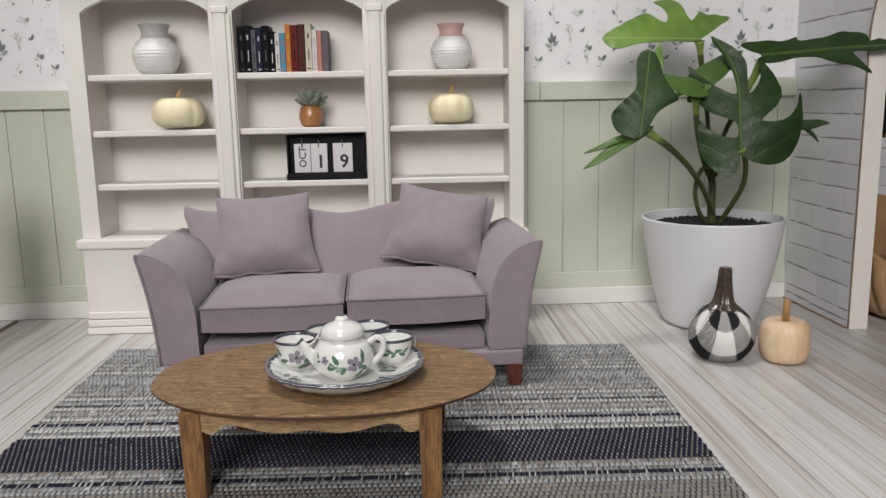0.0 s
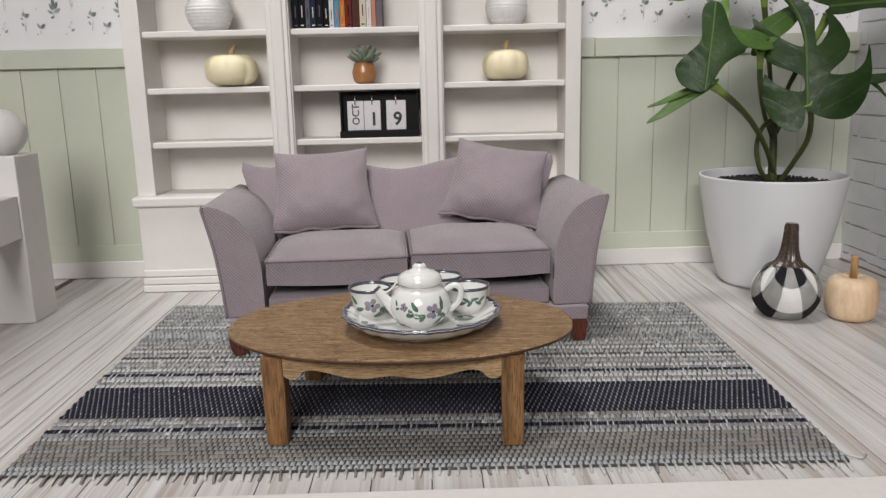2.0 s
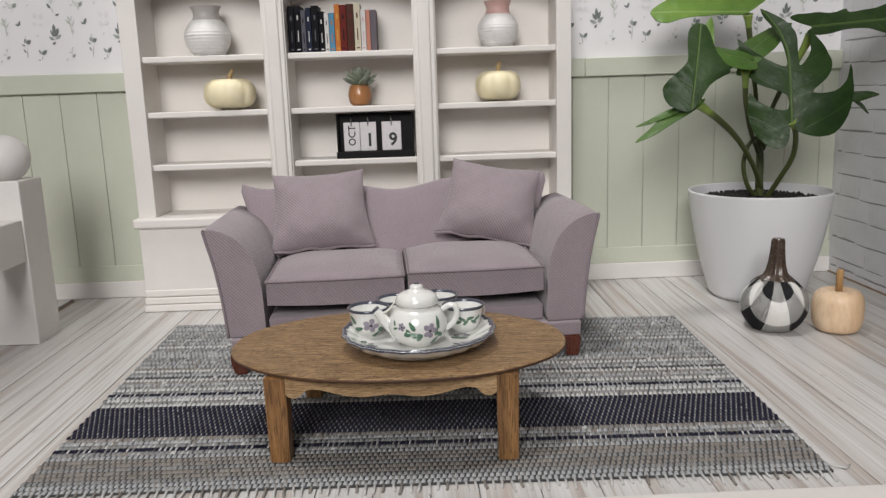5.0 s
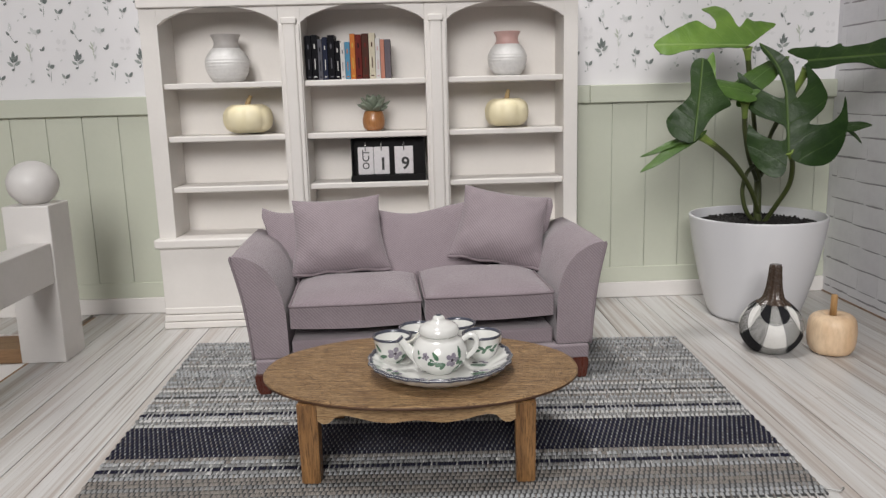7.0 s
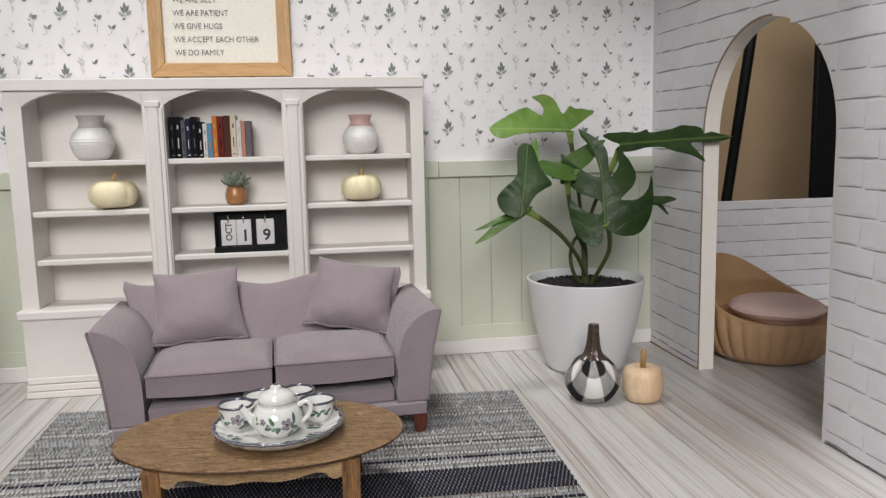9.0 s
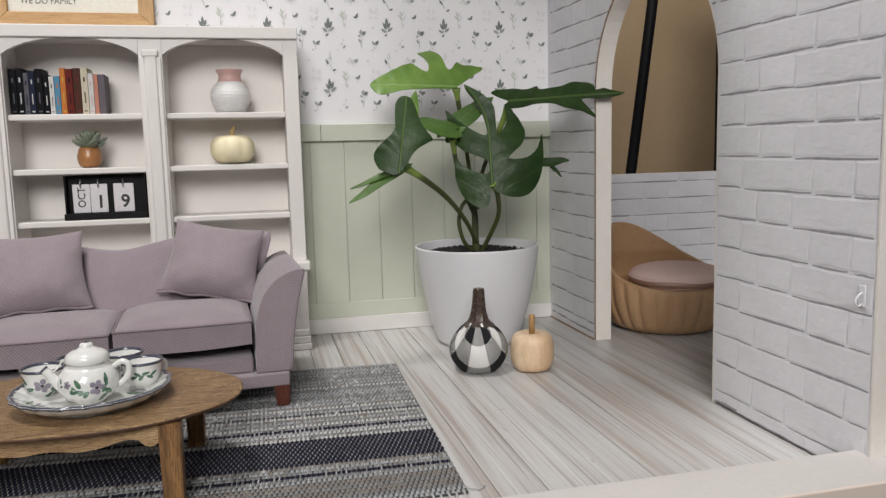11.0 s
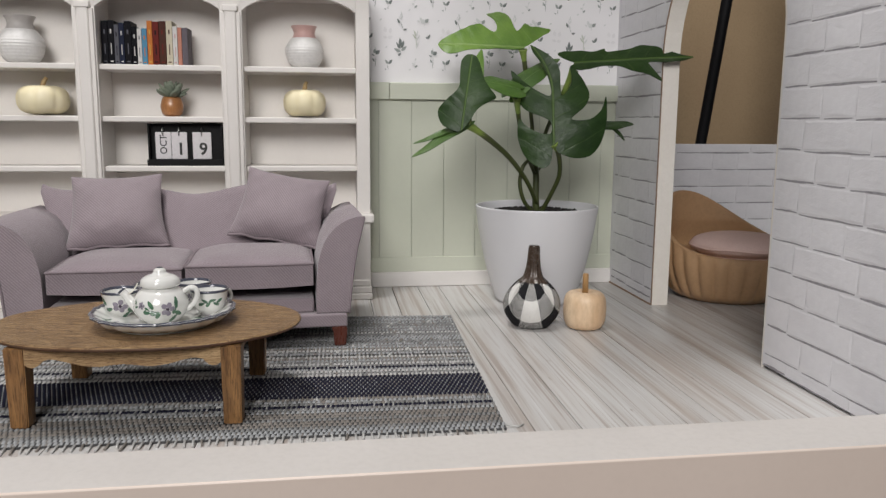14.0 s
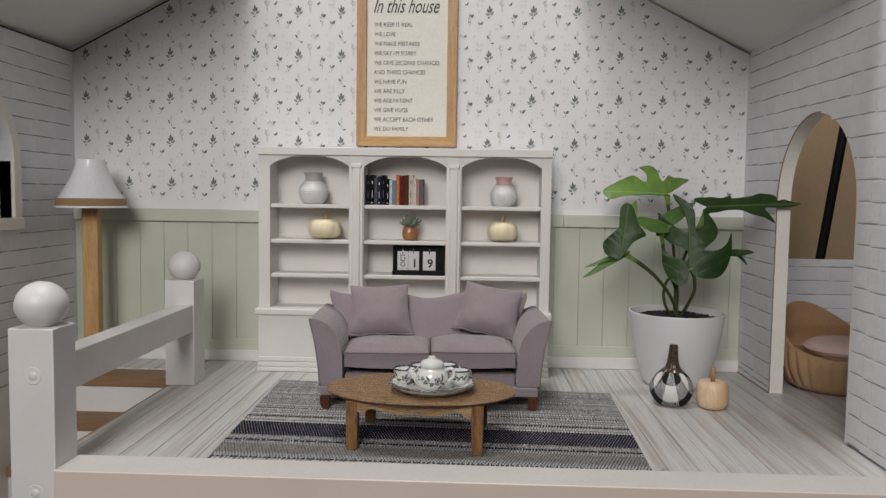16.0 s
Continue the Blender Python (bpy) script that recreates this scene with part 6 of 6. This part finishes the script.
def rug():
    ob = thing("rug", (0, 0, 0), 0, "flat woven grey striped rug with a navy band and fringe", "rug")
    nu, nv = 272, 64
    rng = random.Random(21)
    bm = bmesh.new()
    vs = [bm.verts.new((*rug_point(u, v), z)) for z in (0.001, 0.008) for u, v in ((0, 0), (1, 0), (1, 1), (0, 1))]
    for idx in ((3, 2, 1, 0), (4, 5, 6, 7), (0, 1, 5, 4), (1, 2, 6, 5), (2, 3, 7, 6), (3, 0, 4, 7)):
        bm.faces.new([vs[i] for i in idx])
    part("backing", bm, YARN[2], ob)
    verts, faces, mats = [], [], []
    warp = [rng.choice((0, 0, 5, 1, 4)) for _ in range(nu)]
    for j in range(nv):
        v0 = j / nv
        base, top = stripe(v0 + 0.5 / nv, rng)
        navy = base == 3
        if not navy and j % 2:
            base = rng.choice((4, 1, 5) if v0 < 0.13 else (1, 2, 1, 5) if base in (1, 4, 2) else (1, 1, 5, 4))
        elif base in (1, 4) and rng.random() < 0.45:
            base = 5
        front = v0 < 0.135
        band_line = navy and top != 0.377
        for i in range(nu):
            over = (i + j) % 2 == 0
            if navy:
                ci = 3 if (over or rng.random() < 0.02) else rng.choice((3, 2, 1, 0)) if band_line else rng.choice((5, 1, 1, 4))
            elif over:
                ci = base if front or rng.random() < 0.95 else rng.choice((0, 1, 4))
            else:
                ci = (warp[i] if rng.random() < 0.6 else rng.choice((1, 2, 2, 4))) if not front else rng.choice((2, 2, 4, 2))
                if rng.random() < 0.06:
                    ci = 2
            gu, gv = (-0.16, 0.15) if over else (0.28, 0.02)
            if navy and not over and not band_line:
                gu, gv = 0.31, 0.37
            jit = rng.uniform(-0.03, 0.03)
            u0, u1, w0, w1 = (i + gu + jit) / nu, (i + 1 - gu + jit) / nu, (j + gv) / nv, (j + 1 - gv) / nv
            h = (0.0142 if over else 0.0132 if navy else 0.0120) + rng.uniform(-0.0008, 0.0008)
            k = len(verts)
            um, wm = (u0 + u1) / 2, (w0 + w1) / 2
            iu, iw = (u1 - u0) * 0.26, (w1 - w0) * 0.26
            for u, v, z in ((u0, w0, 0.008), (u1, w0, 0.008), (u1, w1, 0.008), (u0, w1, 0.008), (um - iu, wm - iw, h), (um + iu, wm - iw, h), (um + iu, wm + iw, h), (um - iu, wm + iw, h)):
                x, y = rug_point(u + 0.40 * (v - wm) * nv / nu, v)
                verts.append((x * K, y * K, z * K))
            for f in ((4, 5, 6, 7), (0, 1, 5, 4), (1, 2, 6, 5), (2, 3, 7, 6), (3, 0, 4, 7)):
                faces.append([k + n for n in f])
                mats.append(ci)
    me = bpy.data.meshes.new("weave")
    me.from_pydata(verts, [], faces)
    me.polygons.foreach_set("material_index", mats)
    me.polygons.foreach_set("use_smooth", [True] * len(mats))
    for m in YARN:
        me.materials.append(m)
    loops = new("weave", me)
    loops.parent = ob
    tagged(loops, kind="stuff")
    bm = bmesh.new()
    for i in range(0, nu, 3):
        u = (i + 0.5) / nu
        x, y = rug_point(u, 0)
        ln = rng.uniform(0.026, 0.058)
        dx = rng.uniform(-0.008, 0.008)
        tube(bm, [(x, y + 0.01, 0.007), (x + dx * 0.4, y - ln * 0.5, 0.005), (x + dx, y - ln, 0.003)], 0.0046, 5, mat=rng.choice((0, 0, 0, 1)))
    tagged(part("fringe", bm, [YARN[0], YARN[4]], ob), kind="stuff")
    bm = bmesh.new()
    tube(bm, [(*rug_point(1.0, 0.02), 0.010), (1.13, 2.06, 0.006), (1.155, 2.085, 0.003)], 0.0035, 5)
    part("loose_thread", bm, YARN[0], ob)


rug()


# ---------- printed sprigs of the wallpaper ----------
# each brush mark: offset in x and z, angle, length, width, ink
SPRIGS = {
    "fan": ((0, -0.058, 92, 0.062, 0.03, 1), (-0.004, -0.034, 146, 0.046, 0.26, 1), (0.004, -0.028, 36, 0.050, 0.26, 1), (-0.002, -0.014, 118, 0.050, 0.24, 0), (0.004, -0.010, 64, 0.052, 0.24, 0), (0.0, 0.0, 90, 0.062, 0.22, 0), (-0.016, -0.058, 35, 0.026, 0.32, 0)),
    "umbel": ((0.0, -0.085, 86, 0.085, 0.03, 1), (-0.004, 0.004, 20, 0.046, 0.46, 2), (0.004, 0.0, 40, 0.040, 0.42, 0), (-0.006, 0.004, 75, 0.034, 0.34, 1), (0.0, 0.028, 85, 0.022, 0.2, 2), (-0.004, -0.012, 150, 0.026, 0.26, 1), (-0.004, -0.050, 118, 0.032, 0.26, 1)),
    "pair": ((0, -0.034, 96, 0.036, 0.06, 1), (0, 0, 122, 0.036, 0.28, 1), (0.003, 0, 48, 0.044, 0.30, 0), (-0.012, -0.034, 160, 0.014, 0.35, 1)),
    "fern": ((0, -0.06, 94, 0.115, 0.025, 3), (0, 0.0, 130, 0.048, 0.15, 3), (0.0, -0.01, 60, 0.052, 0.14, 2), (-0.003, 0.02, 112, 0.044, 0.16, 3), (0, 0.022, 76, 0.040, 0.16, 2), (0, -0.05, 70, 0.034, 0.2, 2)),
    "drop": ((0, 0, 62, 0.042, 0.27, 0), (-0.002, 0.002, 128, 0.022, 0.3, 0)),
    "twig": ((0, -0.036, 88, 0.075, 0.03, 2), (0.002, -0.026, 40, 0.026, 0.34, 1), (-0.002, -0.008, 140, 0.022, 0.3, 2), (0.002, 0.016, 60, 0.022, 0.28, 2)),
    "branch": ((0.012, -0.052, 112, 0.078, 0.03, 1), (-0.018, 0.012, 70, 0.060, 0.05, 2), (0.012, -0.052, 20, 0.030, 0.3, 0), (-0.012, -0.012, 118, 0.040, 0.24, 0), (-0.008, 0.012, 58, 0.036, 0.22, 2), (0.002, 0.034, 100, 0.032, 0.22, 2)),
    "clump": ((0, -0.03, 84, 0.04, 0.05, 2), (-0.020, 0.0, 20, 0.046, 0.42, 2), (-0.016, 0.006, 110, 0.036, 0.36, 2), (0.006, 0.0, 45, 0.036, 0.40, 1), (-0.026, 0.002, 160, 0.026, 0.3, 2)),
    "speck": ((0, 0, 38, 0.022, 0.3, 2),),
    "ghost": ((-0.012, 0.004, 100, 0.040, 0.40, 4), (0.012, 0.0, 70, 0.040, 0.40, 4), (0, -0.03, 10, 0.036, 0.36, 4), (-0.004, -0.03, 160, 0.036, 0.36, 4)),
}
REPEAT = (("fan", 0.0, 0.0), ("umbel", 0.206, -0.050), ("pair", 0.290, -0.112), ("fern", 0.102, 0.046), ("drop", 0.174, 0.048), ("twig", 0.088, -0.105), ("branch", 0.006, -0.218), ("clump", 0.150, -0.220), ("speck", 0.236, -0.214), ("ghost", 0.288, -0.290), ("speck", 0.272, -0.012), ("speck", 0.05, -0.15))


def sprigs():
    verts, faces, mats = [], [], []
    rng = random.Random(4)

    def mark(x, z, ang, ln, wd, ink, layer):
        k = len(verts)
        c, s = math.cos(ang), math.sin(ang)
        y = YB - 0.0022 - 0.0005 * layer
        for a, b in ((0, 0), (0.14, 0.62), (0.34, 1.0), (0.58, 0.95), (0.82, 0.52), (1, 0), (0.80, -0.5), (0.58, -0.92), (0.34, -1.0), (0.14, -0.6)):
            px, pz = a * ln, b * ln * wd * 0.82
            verts.append(((x + px * c - pz * s) * K, y * K, (z + px * s + pz * c) * K))
        faces.append(list(range(k, k + 10)))
        mats.append(ink)

    # two sheets of paper meet behind the framed print
    for first, pitch, xa, xb in ((-3.316, 0.374, XL + 0.04, -0.50), (0.195 - 0.370 * 2, 0.370, -0.50, XR - 0.04)):
        for row in range(9):
            for col in range(-1, 10):
                for kind, dx, dz in REPEAT:
                    x, z = first + pitch * col + dx, 1.563 + 0.3715 * row + dz
                    edge = EAVE + (RIDGE - EAVE) * (1 - abs(x - XM) / (XR - XM)) - 0.07
                    if z < 1.395 or z > edge or not xa < x < xb:
                        continue
                    lean = rng.uniform(-5, 5)
                    for layer, (u, v, ang, ln, wd, ink) in enumerate(SPRIGS[kind]):
                        mark(x + u, z + v, radians(ang + lean), ln * rng.uniform(0.80, 0.96), wd, ink, layer)
    me = bpy.data.meshes.new("printed_sprig")
    me.from_pydata(verts, [], faces)
    me.polygons.foreach_set("material_index", mats)
    for m in SPRIG:
        me.materials.append(m)
    ob = new("printed_sprig", me)
    ob.parent = wall_north
    tagged(ob, "small grey-green leaf sprigs printed on the paper", kind="stuff")


sprigs()


# ---------- floor planks ----------
def planks():
    rng = random.Random(6)
    # joints that show plainly between the rug and the walls; the rest follow at about the same width
    fixed = [-1.885, -1.716, -1.556, -1.44, 1.355, 1.524, 1.75, 1.884]
    joints = [XL + 0.002]
    for stop in fixed + [5.0]:
        count = max(1, round((stop - joints[-1]) / 0.165))
        start, step = joints[-1], (stop - joints[-1]) / count
        joints += [start + step * (k + 1) + (rng.uniform(-0.022, 0.022) if k + 1 < count else 0.0) for k in range(count)]
    cache = {}
    for x, x1 in zip(joints, joints[1:]):
        y0 = 1.79 if x1 > -2.27 else 4.22
        y1 = 5.15 if x > XR + 0.08 else YB
        if x < -2.275 < x1:
            x1 = -2.275
            y0 = 4.22
        key = (round(x1 - x, 3), y0, y1)
        if key not in cache:
            bm = bmesh.new()
            box(bm, 0.0016, x1 - x - 0.0016, y0, y1, -0.022, 0.0, 0.0012, 1)
            cache[key] = finish(bm, "plank", PLANK)
        piece("plank", cache[key], floor, (x, 0, rng.uniform(-0.0008, 0.0)))


planks()


# ---------- bricks ----------
def brick_mesh(ln, h, seed):
    """A slightly uneven brick in y and z, facing -x, over a worn dark ribbon that paints in its bed joint and the
    shadow there.
    """
    rng = random.Random(seed)
    bm = bmesh.new()
    j = lambda s: rng.uniform(-s, s)
    t = 0.0007 + abs(j(0.0005))
    low = [(0.0025 + (ln - 0.005) * k / 4, 0.009 + j(0.0018)) for k in range(5)]
    high = [(0.0025 + (ln - 0.005) * k / 4, h - 0.0015 + j(0.001)) for k in range(4, -1, -1)]
    out = low + high
    cy, cz = ln / 2, h / 2 + 0.004
    ring = [bm.verts.new((0.0, y, z)) for y, z in out]
    face = [bm.verts.new((-t, cy + (y - cy) * (1 - 0.018 / ln), cz + (z - cz) * (1 - 0.016 / h))) for y, z in out]
    for k in range(len(out)):
        bm.faces.new((ring[k], ring[(k + 1) % len(out)], face[(k + 1) % len(out)], face[k]))
    bm.faces.new(face)
    # the painted joint and shadow line swells and thins, and breaks off short of the brick's end
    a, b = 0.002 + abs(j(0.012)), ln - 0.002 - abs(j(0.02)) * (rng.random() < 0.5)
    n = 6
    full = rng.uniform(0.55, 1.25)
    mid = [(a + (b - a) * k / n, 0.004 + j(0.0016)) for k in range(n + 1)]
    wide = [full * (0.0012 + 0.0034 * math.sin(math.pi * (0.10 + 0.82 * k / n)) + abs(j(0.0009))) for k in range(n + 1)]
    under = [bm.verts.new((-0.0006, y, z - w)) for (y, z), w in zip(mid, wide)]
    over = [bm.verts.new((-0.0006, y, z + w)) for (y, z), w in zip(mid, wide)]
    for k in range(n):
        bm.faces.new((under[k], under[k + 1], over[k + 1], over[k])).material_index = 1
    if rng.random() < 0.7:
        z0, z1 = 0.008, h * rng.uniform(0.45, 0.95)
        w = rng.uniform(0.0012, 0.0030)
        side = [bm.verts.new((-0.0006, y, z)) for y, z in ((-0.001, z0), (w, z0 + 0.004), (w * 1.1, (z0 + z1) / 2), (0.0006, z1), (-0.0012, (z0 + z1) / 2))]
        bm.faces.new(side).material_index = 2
    bmesh.ops.recalc_face_normals(bm, faces=bm.faces)
    bm.transform(Matrix.Scale(K, 4))
    me = bpy.data.meshes.new("brick")
    bm.to_mesh(me)
    bm.free()
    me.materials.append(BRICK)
    me.materials.append(JOINT_SHADOW)
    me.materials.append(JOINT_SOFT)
    return me


H = 0.1285
LONG, SHORT = 0.408, 0.204
STOCK = {ln: [brick_mesh(ln, H, 100 * i + k) for k in range(6)] for i, ln in enumerate((LONG, SHORT))}


def brick_face(parent, a0, a1, z1, place, blocked, seed, turn, foot, start):
    """Flemish bond along a wall: long and short bricks by turns; blocked(a, b, z0, z1) tells where an opening cuts them."""
    rng = random.Random(seed)
    z = 0.0
    course = 0
    while z < z1 - 0.02:
        top = min(z + (H if course else foot), z1)
        a = start + (0.0 if course % 2 == 0 else 0.306) + rng.uniform(-0.008, 0.008)
        a -= math.ceil((a - a0) / (LONG + SHORT)) * (LONG + SHORT)
        k = 0
        while a < a1 - 0.01:
            ln = (LONG, SHORT)[k % 2]
            lo, hi = max(a, a0), min(a + ln, a1)
            if hi - lo > 0.02:
                whole = lo == a and hi == a + ln and top == z + H
                spans = blocked(lo, hi, z, top)
                if whole and spans == [(lo, hi)]:
                    piece("brick", rng.choice(STOCK[ln]), parent, place(a, z), turn)
                else:
                    for p, q in spans:
                        if q - p > 0.02 and top - z > 0.02:
                            piece("brick", brick_mesh(q - p, top - z, rng.randrange(10**6)), parent, place(p, z), turn)
            a += ln
            k += 1
        z = top
        course += 1


def round_head(yc, r, spring, sill):
    def cut(lo, hi, z0, z1):
        zm = (z0 + z1) / 2
        if zm < sill or zm > spring + r:
            return [(lo, hi)]
        half = r if zm < spring else math.sqrt(max(0.0, r * r - (zm - spring) ** 2))
        return [(p, q) for p, q in ((lo, min(hi, yc - half)), (max(lo, yc + half), hi)) if q > p]
    return cut


# the paper of the doorway wall runs a little out of level
brick_face(wall_east, YE, YB - 0.045, EAVE, lambda a, z: (XR, a, z + 0.012 + 0.0155 * (a - 2.2)), round_head(ARCH_Y, ARCH_R + 0.004, ARCH_S, -1), 31, 0, 0.052, 2.04)
brick_face(half_wall, -5.0, -(XR + 0.10), 0.94, lambda a, z: (-a, 5.15, z), lambda lo, hi, z0, z1: [(lo, hi)], 32, 90, 0.10, -4.0)
brick_face(wall_west, -(YB - 0.045), -YF, EAVE, lambda a, z: (XL, -a, z), lambda lo, hi, z0, z1: [(-q, -p) for p, q in round_head(WIN_Y, WIN_R + 0.09, WIN_S, WIN_B - 0.09)(-hi, -lo, z0, z1)][::-1], 33, 180, 0.114, -4.0)
